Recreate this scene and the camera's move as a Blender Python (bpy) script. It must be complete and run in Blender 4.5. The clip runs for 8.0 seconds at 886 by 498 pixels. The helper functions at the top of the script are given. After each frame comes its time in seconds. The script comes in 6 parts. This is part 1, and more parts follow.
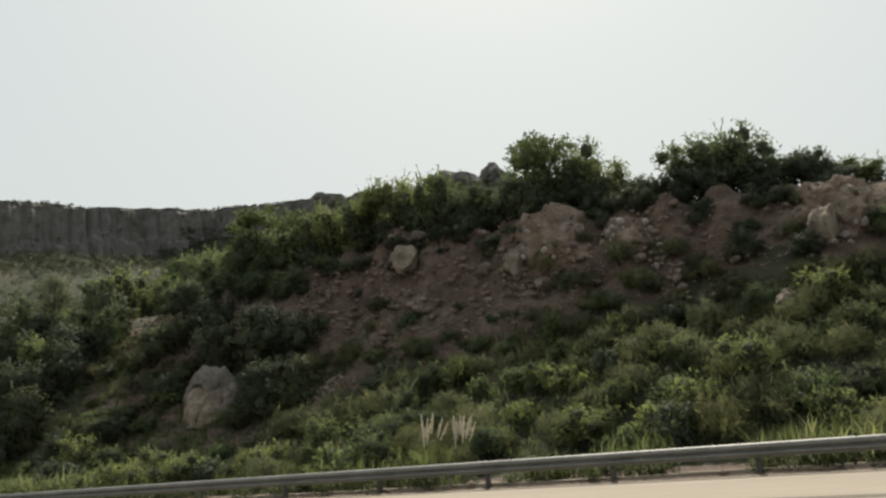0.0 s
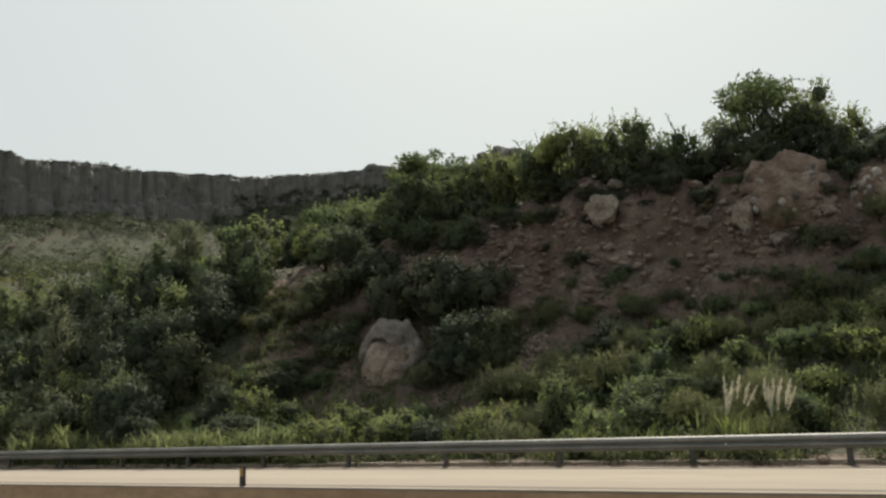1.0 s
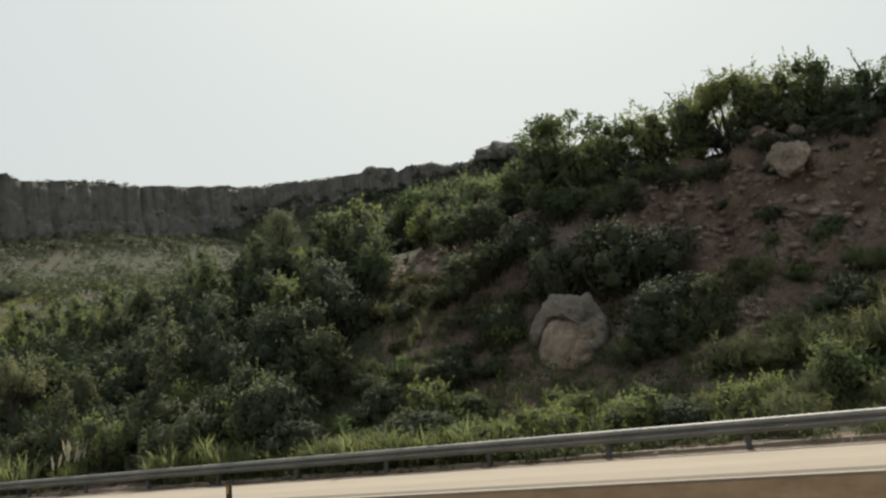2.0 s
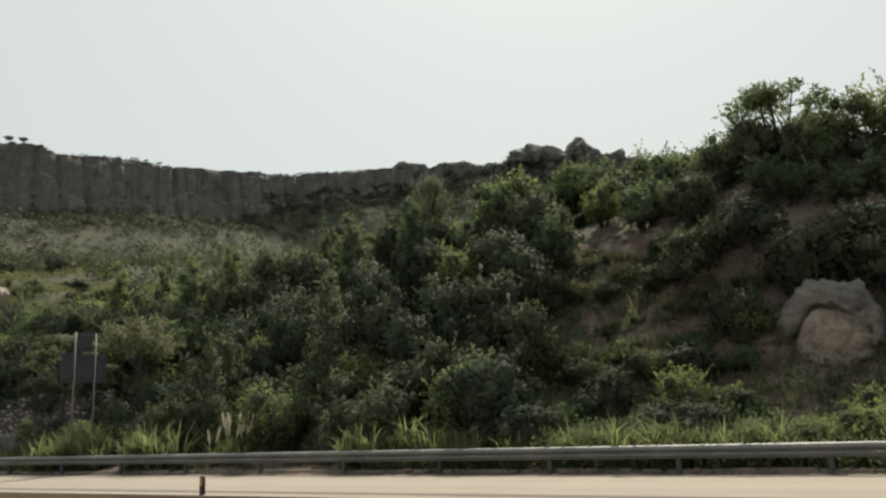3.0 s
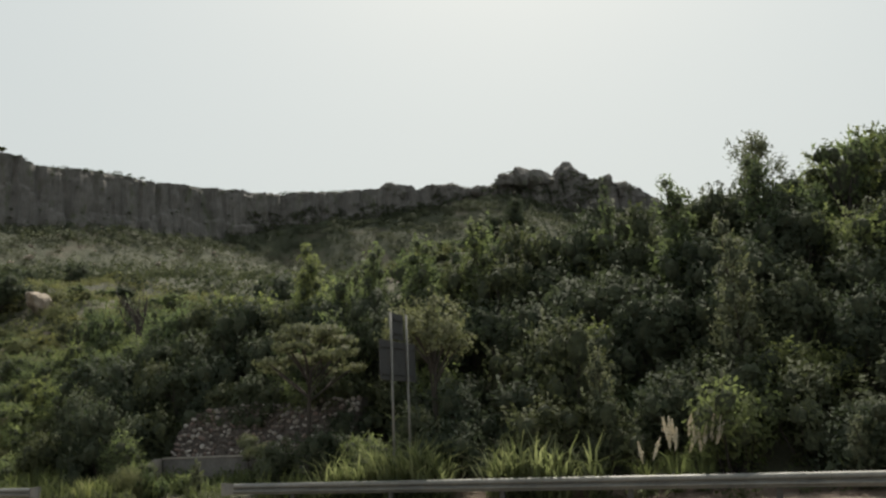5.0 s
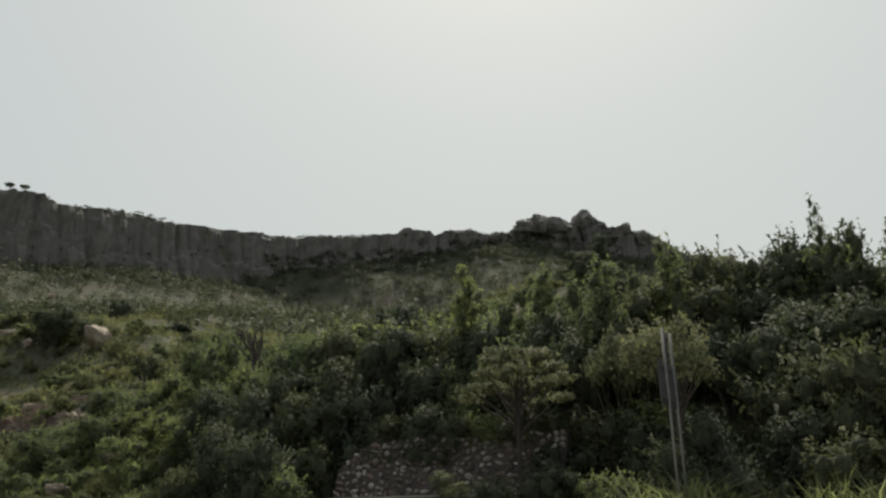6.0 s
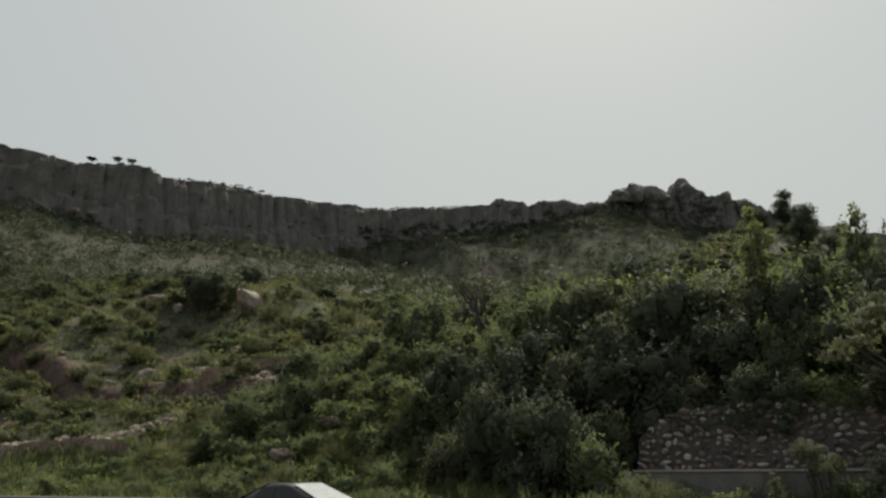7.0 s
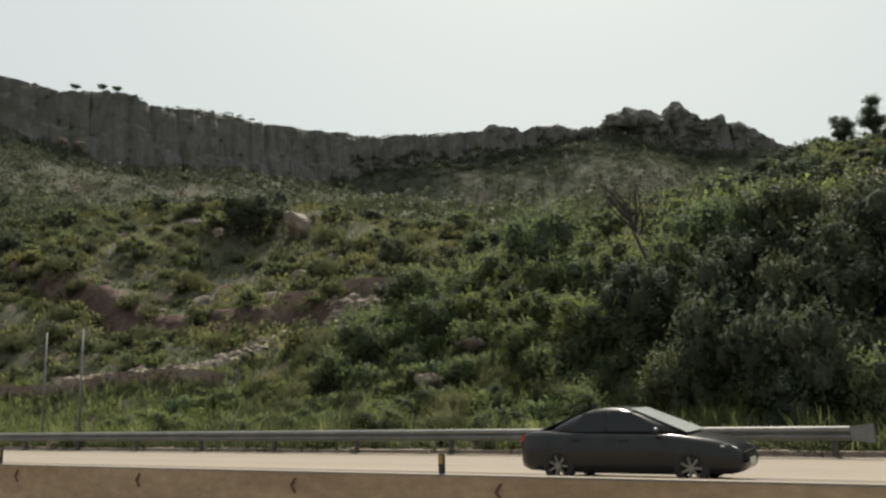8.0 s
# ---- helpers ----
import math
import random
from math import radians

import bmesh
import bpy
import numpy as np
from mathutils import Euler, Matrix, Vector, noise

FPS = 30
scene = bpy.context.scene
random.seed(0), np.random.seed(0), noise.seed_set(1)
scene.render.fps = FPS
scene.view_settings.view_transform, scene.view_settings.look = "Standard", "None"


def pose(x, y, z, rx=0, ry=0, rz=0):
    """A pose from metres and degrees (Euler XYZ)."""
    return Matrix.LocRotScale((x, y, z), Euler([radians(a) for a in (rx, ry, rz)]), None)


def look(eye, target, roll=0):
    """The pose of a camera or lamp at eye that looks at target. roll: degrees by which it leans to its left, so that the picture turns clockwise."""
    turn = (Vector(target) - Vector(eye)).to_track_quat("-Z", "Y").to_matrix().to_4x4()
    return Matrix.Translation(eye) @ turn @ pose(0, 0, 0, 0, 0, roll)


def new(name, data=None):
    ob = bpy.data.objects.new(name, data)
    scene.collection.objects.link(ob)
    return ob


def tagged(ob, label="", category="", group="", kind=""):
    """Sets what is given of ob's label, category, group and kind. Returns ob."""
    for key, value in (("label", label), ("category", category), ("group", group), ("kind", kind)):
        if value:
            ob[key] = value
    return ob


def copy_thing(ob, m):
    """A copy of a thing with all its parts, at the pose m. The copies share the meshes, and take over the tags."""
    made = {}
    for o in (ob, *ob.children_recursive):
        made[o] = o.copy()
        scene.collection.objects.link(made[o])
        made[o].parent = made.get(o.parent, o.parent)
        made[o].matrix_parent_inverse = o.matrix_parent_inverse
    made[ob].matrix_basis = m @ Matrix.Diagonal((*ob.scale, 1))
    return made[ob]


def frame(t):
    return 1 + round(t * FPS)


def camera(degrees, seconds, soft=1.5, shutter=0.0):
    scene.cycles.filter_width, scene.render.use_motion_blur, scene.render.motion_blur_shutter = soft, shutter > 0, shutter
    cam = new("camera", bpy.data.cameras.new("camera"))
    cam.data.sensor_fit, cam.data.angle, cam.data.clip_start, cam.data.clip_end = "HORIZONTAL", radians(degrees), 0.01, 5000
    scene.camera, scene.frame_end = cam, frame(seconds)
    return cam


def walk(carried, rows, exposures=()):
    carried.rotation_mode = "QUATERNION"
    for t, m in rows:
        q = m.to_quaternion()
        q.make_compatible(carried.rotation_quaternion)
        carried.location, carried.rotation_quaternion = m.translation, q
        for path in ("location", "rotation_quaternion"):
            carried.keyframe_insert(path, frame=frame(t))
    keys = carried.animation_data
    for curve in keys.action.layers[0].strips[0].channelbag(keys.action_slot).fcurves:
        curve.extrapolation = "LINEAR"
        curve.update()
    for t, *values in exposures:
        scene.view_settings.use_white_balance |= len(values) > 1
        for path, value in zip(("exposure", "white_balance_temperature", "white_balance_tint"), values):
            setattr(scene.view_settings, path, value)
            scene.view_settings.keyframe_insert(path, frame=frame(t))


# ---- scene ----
cam = camera(56.4, 8.0, soft=2.5)
PATH = [
    (0, (-10.473, 0.745, 1.738), (-11.386, 2.473, 2.161), -5.2),
    (0.5, (-14.767, 0.744, 1.795), (-15.708, 2.46, 2.207), -4.0),
    (1, (-19.013, 0.595, 1.716), (-20.007, 2.289, 2.094), -2.6),
    (1.5, (-23.349, 0.56, 1.724), (-24.32, 2.268, 2.099), -5.1),
    (2, (-27.614, 0.487, 1.745), (-28.583, 2.195, 2.126), -6.2),
    (2.2, (-29.374, 0.436, 1.809), (-30.359, 2.136, 2.183), -5.4),
    (3.3, (-39.409, 0.085, 1.819), (-40.374, 1.792, 2.213), -1.6),
    (3.5, (-41.192, 0.036, 1.777), (-42.118, 1.764, 2.171), -1.6),
    (4, (-45.837, 0.109, 1.821), (-46.746, 1.842, 2.233), -1.1),
    (4.5, (-50.417, 0.245, 1.816), (-51.333, 1.974, 2.233), -1.4),
    (4.7, (-52.211, 0.227, 1.835), (-53.114, 1.959, 2.265), -2.0),
    (5.8, (-61.777, 0.019, 1.76), (-62.631, 1.747, 2.295), -2.2),
    (6, (-63.414, -0.201, 1.693), (-64.277, 1.512, 2.259), -1.7),
    (6.5, (-68.182, -0.205, 1.723), (-69.087, 1.472, 2.33), -0.2),
    (7, (-72.806, -0.272, 1.795), (-73.834, 1.366, 2.305), -0.6),
    (7.5, (-77.405, -0.27, 1.825), (-78.42, 1.403, 2.236), -1.3),
    (8, (-81.98, -0.417, 1.824), (-82.979, 1.281, 2.17), -1.9),
]
EXPOSURES = [(0, 0.3), (4.5, 0.3), (5.6, 0.1), (6.4, -0.02), (6.9, -0.16), (7.4, 0.3), (8, 0.3)]
walk(cam, [(t, look(e, g, r)) for t, e, g, r in PATH], exposures=EXPOSURES)

# ---- world, sun and exposure ----
SUN_TURN = 19.0      # degrees to the left of straight across the road
SUN_HIGH = 54.0
world = bpy.data.worlds.new("sky")
scene.world = world
world.use_nodes = True
wn = world.node_tree
wn.nodes.clear()
w_out = wn.nodes.new("ShaderNodeOutputWorld")
w_back = wn.nodes.new("ShaderNodeBackground")
w_sky = wn.nodes.new("ShaderNodeTexSky")
w_sky.sky_type = "NISHITA"
w_sky.sun_disc = False
w_sky.sun_elevation = radians(SUN_HIGH)
w_sky.sun_rotation = radians(-SUN_TURN)
w_sky.air_density = 1.6
w_sky.dust_density = 5.0
w_sky.ozone_density = 1.5
w_back.inputs["Strength"].default_value = 0.086
# a milky haze veils the sky, brighter towards the sun and falling off smoothly away from it
sd = Vector((-math.sin(radians(SUN_TURN)) * math.cos(radians(SUN_HIGH)), math.cos(radians(SUN_TURN)) * math.cos(radians(SUN_HIGH)), math.sin(radians(SUN_HIGH))))
w_dir = wn.nodes.new("ShaderNodeTexCoord")
w_dot = wn.nodes.new("ShaderNodeVectorMath")
w_dot.operation = "DOT_PRODUCT"
w_dot.inputs[1].default_value = sd
w_half = wn.nodes.new("ShaderNodeMath")
w_half.operation = "MULTIPLY_ADD"
w_half.inputs[1].default_value = 0.5
w_half.inputs[2].default_value = 0.5
w_pow = wn.nodes.new("ShaderNodeMath")
w_pow.operation = "POWER"
w_pow.inputs[1].default_value = 4.0
w_glow = wn.nodes.new("ShaderNodeMix")
w_glow.data_type = "RGBA"
w_glow.inputs[6].default_value = (6.45, 6.85, 6.75, 1)
w_glow.inputs[7].default_value = (6.95, 7.4, 7.05, 1)
wn.links.new(w_dir.outputs["Generated"], w_dot.inputs[0])
wn.links.new(w_dot.outputs["Value"], w_half.inputs[0])
wn.links.new(w_half.outputs[0], w_pow.inputs[0])
wn.links.new(w_pow.outputs[0], w_glow.inputs["Factor"])
w_haze = wn.nodes.new("ShaderNodeMix")
w_haze.data_type = "RGBA"
w_haze.inputs["Factor"].default_value = 0.82
wn.links.new(w_sky.outputs["Color"], w_haze.inputs[6])
wn.links.new(w_glow.outputs[2], w_haze.inputs[7])
wn.links.new(w_haze.outputs[2], w_back.inputs["Color"])
wn.links.new(w_back.outputs["Background"], w_out.inputs["Surface"])

sun_data = bpy.data.lights.new("sun", "SUN")
sun_data.energy = 5.0
sun_data.angle = radians(3.5)
sun_data.color = (1.0, 0.91, 0.77)
sun = new("sun", sun_data)
sun.matrix_world = look(sd * 200, (0, 0, 0))


# ---- materials ----
def material(name):
    m = bpy.data.materials.new(name)
    m.use_nodes = True
    return m, m.node_tree.nodes, m.node_tree.links, m.node_tree.nodes["Principled BSDF"]


def coords(nodes, links, scale=(1, 1, 1), space="Object"):
    tc = nodes.new("ShaderNodeTexCoord")
    mp = nodes.new("ShaderNodeMapping")
    mp.inputs["Scale"].default_value = scale
    links.new(tc.outputs[space], mp.inputs["Vector"])
    return mp.outputs["Vector"]


def noise_of(nodes, links, vec, scale, detail=4.0, rough=0.55):
    n = nodes.new("ShaderNodeTexNoise")
    n.inputs["Scale"].default_value = scale
    n.inputs["Detail"].default_value = detail
    n.inputs["Roughness"].default_value = rough
    links.new(vec, n.inputs["Vector"])
    return n.outputs["Fac"]


def ramp(nodes, links, fac, *stops):
    r = nodes.new("ShaderNodeValToRGB")
    e = r.color_ramp.elements
    while len(e) < len(stops):
        e.new(0.5)
    for k, (at, c) in enumerate(stops):
        e[k].position = at
        e[k].color = (*c, 1)
    links.new(fac, r.inputs["Fac"])
    return r.outputs["Color"]


def mix(nodes, links, fac, a, b, mode="MIX"):
    m = nodes.new("ShaderNodeMix")
    m.data_type = "RGBA"
    m.blend_type = mode
    for sock, v in ((m.inputs["Factor"], fac), (m.inputs[6], a), (m.inputs[7], b)):
        if isinstance(v, (int, float)):
            sock.default_value = v
        elif isinstance(v, tuple):
            sock.default_value = (*v, 1)
        else:
            links.new(v, sock)
    return m.outputs[2]


def bump(nodes, links, bsdf, height, strength=0.5, distance=0.05):
    b = nodes.new("ShaderNodeBump")
    b.inputs["Strength"].default_value = strength
    b.inputs["Distance"].default_value = distance
    links.new(height, b.inputs["Height"])
    links.new(b.outputs["Normal"], bsdf.inputs["Normal"])


def surface(name, dark, light, scale, fine=8.0, rough=0.85, relief=0.4, deep=0.03, metal=0.0, stain=None, space="Object", stretch=(1, 1, 1)):
    """Two scales of variation between two colours, a stain colour in patches, and relief."""
    m, n, l, b = material(name)
    v = coords(n, l, stretch, space)
    big = noise_of(n, l, v, scale, 5)
    small = noise_of(n, l, v, scale * fine, 6, 0.65)
    c = ramp(n, l, big, (0.3, dark), (0.7, light))
    grain = ramp(n, l, small, (0.25, (0.62, 0.62, 0.62)), (0.75, (1.25, 1.25, 1.25)))
    c = mix(n, l, 0.8, c, grain, "MULTIPLY")
    if stain:
        where = ramp(n, l, noise_of(n, l, v, scale * 0.43, 6, 0.7), (0.52, (0, 0, 0)), (0.68, (1, 1, 1)))
        c = mix(n, l, where, c, stain)
    l.new(c, b.inputs["Base Color"])
    b.inputs["Roughness"].default_value = rough
    b.inputs["Metallic"].default_value = metal
    bump(n, l, b, small, relief, deep)
    return m


def leafy(name, dark, light, through_colour, vary=0.5, thin=0.34):
    """Leaves: dull green that lets some of the sun through, each leaf a little different."""
    m, n, l, b = material(name)
    geo = n.new("ShaderNodeNewGeometry")
    info = n.new("ShaderNodeObjectInfo")
    c = ramp(n, l, geo.outputs["Random Per Island"], (0.0, dark), (1.0, light))
    shade = ramp(n, l, info.outputs["Random"], (0.0, (1 - vary * 0.55, 1 - vary * 0.45, 1 - vary * 0.35)), (0.55, (1.0, 1.0, 1.0)), (1.0, (1 + vary * 0.6, 1 + vary * 0.42, 1.0)))
    c = mix(n, l, 1.0, c, shade, "MULTIPLY")
    l.new(c, b.inputs["Base Color"])
    b.inputs["Roughness"].default_value = 0.7
    b.inputs["Specular IOR Level"].default_value = 0.05
    t = n.new("ShaderNodeBsdfTranslucent")
    tc = mix(n, l, 1.0, c, through_colour, "MULTIPLY")
    l.new(tc, t.inputs["Color"])
    s = n.new("ShaderNodeMixShader")
    s.inputs["Fac"].default_value = thin
    l.new(b.outputs["BSDF"], s.inputs[1])
    l.new(t.outputs["BSDF"], s.inputs[2])
    l.new(s.outputs["Shader"], n["Material Output"].inputs["Surface"])
    return m


M_CONCRETE = surface("road_concrete", (0.205, 0.176, 0.14), (0.275, 0.238, 0.19), 0.35, 30, 0.9, 0.25, 0.01, stain=(0.175, 0.148, 0.115), stretch=(0.04, 1, 1))
M_ASPHALT = surface("asphalt", (0.045, 0.045, 0.045), (0.06, 0.058, 0.055), 0.5, 40, 0.9, 0.4, 0.01)
M_BARRIER = surface("barrier_concrete", (0.33, 0.215, 0.12), (0.45, 0.31, 0.185), 0.8, 10, 0.9, 0.3, 0.01, stain=(0.24, 0.13, 0.07), stretch=(0.5, 1, 1))
M_ZINC = surface("galvanised_steel", (0.11, 0.114, 0.108), (0.18, 0.182, 0.172), 0.7, 14, 0.6, 0.1, 0.004, metal=0.2, stain=(0.12, 0.11, 0.095))
M_TURF = surface("scrub_ground", (0.046, 0.050, 0.028), (0.086, 0.086, 0.050), 0.5, 18, 0.95, 1.0, 0.15, stain=(0.078, 0.066, 0.044))
M_FAR = surface("far_scrub_ground", (0.040, 0.048, 0.027), (0.064, 0.072, 0.040), 0.12, 16, 0.95, 1.0, 0.6, stain=(0.075, 0.064, 0.044))
M_DULL = surface("dull_steel", (0.055, 0.055, 0.053), (0.09, 0.088, 0.082), 1.5, 10, 0.7, 0.1, 0.003, metal=0.1)
M_SOIL = surface("hill_ground", (0.098, 0.069, 0.053), (0.215, 0.155, 0.117), 0.9, 7, 0.95, 1.0, 0.34, stain=(0.27, 0.22, 0.178))
M_ROCK = surface("pale_rock", (0.19, 0.155, 0.12), (0.40, 0.345, 0.275), 1.6, 6, 0.9, 1.0, 0.16, stain=(0.12, 0.10, 0.085))
def cliff_material():
    """Grey rock with upright cracks, weather streaks and green ledges."""
    m, n, l, b = material("cliff_rock")
    v = coords(n, l, (1, 1, 0.08))
    w = coords(n, l, (1, 1, 0.6))
    streak = noise_of(n, l, v, 0.15, 8, 0.66)
    fine = noise_of(n, l, w, 0.6, 6, 0.7)
    c = ramp(n, l, streak, (0.30, (0.10, 0.096, 0.09)), (0.48, (0.128, 0.122, 0.114)), (0.72, (0.165, 0.156, 0.145)))
    c = mix(n, l, 0.7, c, ramp(n, l, fine, (0.3, (0.6, 0.6, 0.6)), (0.75, (1.25, 1.25, 1.25))), "MULTIPLY")
    green = ramp(n, l, noise_of(n, l, w, 0.16, 7, 0.75), (0.55, (0, 0, 0)), (0.66, (1, 1, 1)))
    c = mix(n, l, green, c, (0.075, 0.085, 0.05))
    l.new(c, b.inputs["Base Color"])
    b.inputs["Roughness"].default_value = 0.95
    bump(n, l, b, mix(n, l, 0.35, streak, fine), 1.0, 2.0)
    return m


M_CLIFF = cliff_material()
M_LEAF = leafy("shrub_leaf", (0.098, 0.120, 0.066), (0.146, 0.174, 0.098), (1.25, 1.33, 0.93), 0.5, 0.56)
# leaf of the darker bushes, darkened further for the shade of the thicket
M_LEAF_DARK = leafy("dark_leaf", (0.051, 0.063, 0.042), (0.078, 0.092, 0.061), (1.2, 1.28, 0.98), 0.5, 0.34)
M_LEAF_PALE = leafy("pale_leaf", (0.10, 0.110, 0.072), (0.165, 0.178, 0.116), (1.15, 1.2, 0.9), 0.2, 0.42)
M_LEAF_OLIVE = leafy("olive_leaf", (0.100, 0.108, 0.062), (0.147, 0.156, 0.091), (1.2, 1.24, 0.92), 0.5, 0.54)
M_LEAF_DRY = leafy("dry_leaf", (0.085, 0.087, 0.052), (0.128, 0.130, 0.078), (1.2, 1.2, 0.92), 0.4, 0.4)
M_GRASS = leafy("grass_blade", (0.078, 0.092, 0.047), (0.140, 0.158, 0.084), (1.2, 1.29, 0.9), 0.4, 0.55)
M_TUSSOCK = leafy("tussock_blade", (0.093, 0.101, 0.058), (0.152, 0.161, 0.094), (1.15, 1.2, 0.94), 0.3, 0.5)
M_REED = leafy("reed_blade", (0.10, 0.118, 0.06), (0.25, 0.27, 0.16), (1.15, 1.2, 0.85), 0.3, 0.5)
M_FAR_LEAF = leafy("far_bush_leaf", (0.060, 0.070, 0.045), (0.085, 0.096, 0.062), (1.15, 1.2, 0.92), 0.3, 0.36)
M_BARK = surface("bark", (0.026, 0.022, 0.018), (0.06, 0.05, 0.042), 3.0, 8, 0.9, 0.8, 0.02)


# ---- building helpers ----
def part(name, bm, mat, parent=None, label="", smooth=False):
    me = bpy.data.meshes.new(name)
    bm.to_mesh(me)
    bm.free()
    if smooth:
        for p in me.polygons:
            p.use_smooth = True
    me.materials.append(mat)
    ob = new(name, me)
    if parent:
        ob.parent = parent
    if label:
        ob["label"] = label
    return ob


def raw(name, verts, faces, mat, parent=None, smooth=False):
    me = bpy.data.meshes.new(name)
    me.from_pydata([tuple(v) for v in verts], [], [tuple(f) for f in faces])
    me.update()
    if smooth:
        me.polygons.foreach_set("use_smooth", [True] * len(me.polygons))
    me.materials.append(mat)
    ob = new(name, me)
    if parent:
        ob.parent = parent
    return ob


def box(bm, x0, x1, y0, y1, z0, z1, bevel=0.0):
    vs = [bm.verts.new(p) for p in ((x0, y0, z0), (x1, y0, z0), (x1, y1, z0), (x0, y1, z0), (x0, y0, z1), (x1, y0, z1), (x1, y1, z1), (x0, y1, z1))]
    fs = [bm.faces.new([vs[i] for i in f]) for f in ((3, 2, 1, 0), (4, 5, 6, 7), (0, 1, 5, 4), (1, 2, 6, 5), (2, 3, 7, 6), (3, 0, 4, 7))]
    if bevel:
        es = list({e for f in fs for e in f.edges})
        bmesh.ops.bevel(bm, geom=es, offset=bevel, segments=2, affect="EDGES")


def empty(name, at=(0, 0, 0)):
    e = new(name)
    e.location = at
    return e


def extrude_along_x(bm, profile, x0, x1, steps=1, sag=None):
    """A closed (y, z) outline drawn along x."""
    rings = []
    for k in range(steps + 1):
        x = x0 + (x1 - x0) * k / steps
        dy, dz = sag(x) if sag else (0, 0)
        rings.append([bm.verts.new((x, y + dy, z + dz)) for y, z in profile])
    n = len(profile)
    for a, b in zip(rings, rings[1:]):
        for i in range(n):
            bm.faces.new((a[i], b[i], b[(i + 1) % n], a[(i + 1) % n]))
    bm.faces.new(rings[0][::-1])
    bm.faces.new(rings[-1])
    bmesh.ops.recalc_face_normals(bm, faces=bm.faces)


# ---- the lie of the land ----
RAIL_Y, WALL_Y = 22.07, 8.38
ACROSS = np.array([22, 24.5, 27, 29, 31, 33, 35, 37, 39, 42, 48, 60.0])
STATIONS = []


def station(x, *heights):
    STATIONS.append((x, heights))


station(-175, 0, .2, .6, 1.0, 1.8, 3.6, 6.5, 9, 11, 13.5, 17.5, 24)
station(-150, 0, .2, .6, 1.0, 1.6, 3.0, 5.6, 8, 9.8, 12, 16, 22)
station(-130, 0, .2, .6, 1.0, 2.5, 3.2, 4.0, 5.2, 6.4, 7.6, 10.8, 18)
station(-118, 0, .2, .6, 1.2, 2.7, 3.7, 4.7, 5.8, 6.5, 8, 11, 15)
station(-106, 0, .2, .7, 1.4, 2.3, 3.6, 4.9, 6.0, 6.9, 8, 10.3, 14)
station(-95, 0, .2, .7, 1.7, 3, 4.3, 5.4, 6.4, 7.2, 8.2, 10.5, 14.5)
station(-84, 0, .2, .6, 1.2, 3.8, 5.2, 6.4, 7.4, 8.2, 9.4, 12, 17)
station(-73, 0, .2, .5, 1.0, 4.0, 5.4, 6.4, 7, 7.6, 8.2, 9, 10)
station(-63, 0, .4, 1.5, 3, 4.6, 6, 7.2, 8, 8.4, 8.8, 9, 9)
station(-55, 0, .5, 1.8, 3.4, 5.2, 7.0, 8.6, 9.8, 10.4, 10.8, 11, 10)
station(-47, 0, .3, 1.4, 3.0, 5.2, 7.2, 8.8, 10.2, 11.2, 12, 12, 11)
station(-39, 0, .2, 1.0, 2.3, 4.2, 6.0, 8.6, 11, 11.8, 12.2, 12.2, 11)
station(-33, 0, .2, 1.0, 2.2, 3.8, 5.2, 7.4, 11.4, 12.0, 12.3, 12.2, 11.5)
station(-26, 0, .3, 1.3, 2.4, 3.3, 4.8, 6.8, 10.7, 11.6, 11.9, 11.8, 11.2)
station(-16, 0, .3, 1.6, 2.8, 3.7, 5, 7.3, 10.1, 10.8, 11, 10.9, 10.4)
station(-5, 0, .3, 1.6, 2.8, 3.9, 5.3, 7.4, 9.4, 10.1, 10.2, 10.2, 9.8)
ST_X = np.array([s[0] for s in STATIONS], float)
ST_Z = np.array([s[1] for s in STATIONS], float)

# the escarpment's edge in plan, and its height along the edge
RIM = np.array([(-345, -40), (-318, 60), (-298, 110), (-288, 152), (-278, 197), (-281, 240), (-279, 265), (-240, 308), (-193, 334), (-172, 368), (-140, 385), (-100, 400), (-30, 425), (60, 460)], float)
RIM_S = np.concatenate(([0], np.cumsum(np.hypot(*np.diff(RIM, axis=0).T))))
EDGE_S = (0, 172, 187, 201, 211, 217, 242, 262, 286, 306, 316, 337, 371, 374, 386, 388, 394, 408, 410, 425, 429, 438, 452, 458, 467, 472, 477, 485, 488, 497, 501, 510, 516, 560, 720)
EDGE_Z = (99, 92, 91.5, 94.8, 96.2, 94.6, 98.2, 99.7, 104, 107.5, 107.9, 110.7, 113.6, 116.5, 115.5, 113.1, 115.3, 115.3, 113.7, 115.3, 120.5, 123.6, 124.6, 122.3, 128.7, 125.1, 121.1, 122.6, 119.7, 119, 116, 108.5, 105.9, 98, 90)
BASE_S = (0, 188, 222, 253, 292, 316, 345, 383, 433, 500, 560, 720)
BASE_Z = (78, 75, 75, 78, 85, 91.5, 97, 104, 110, 106, 93, 84)


HALL = np.vstack((RIM, [(60, -900), (-345, -900)]))


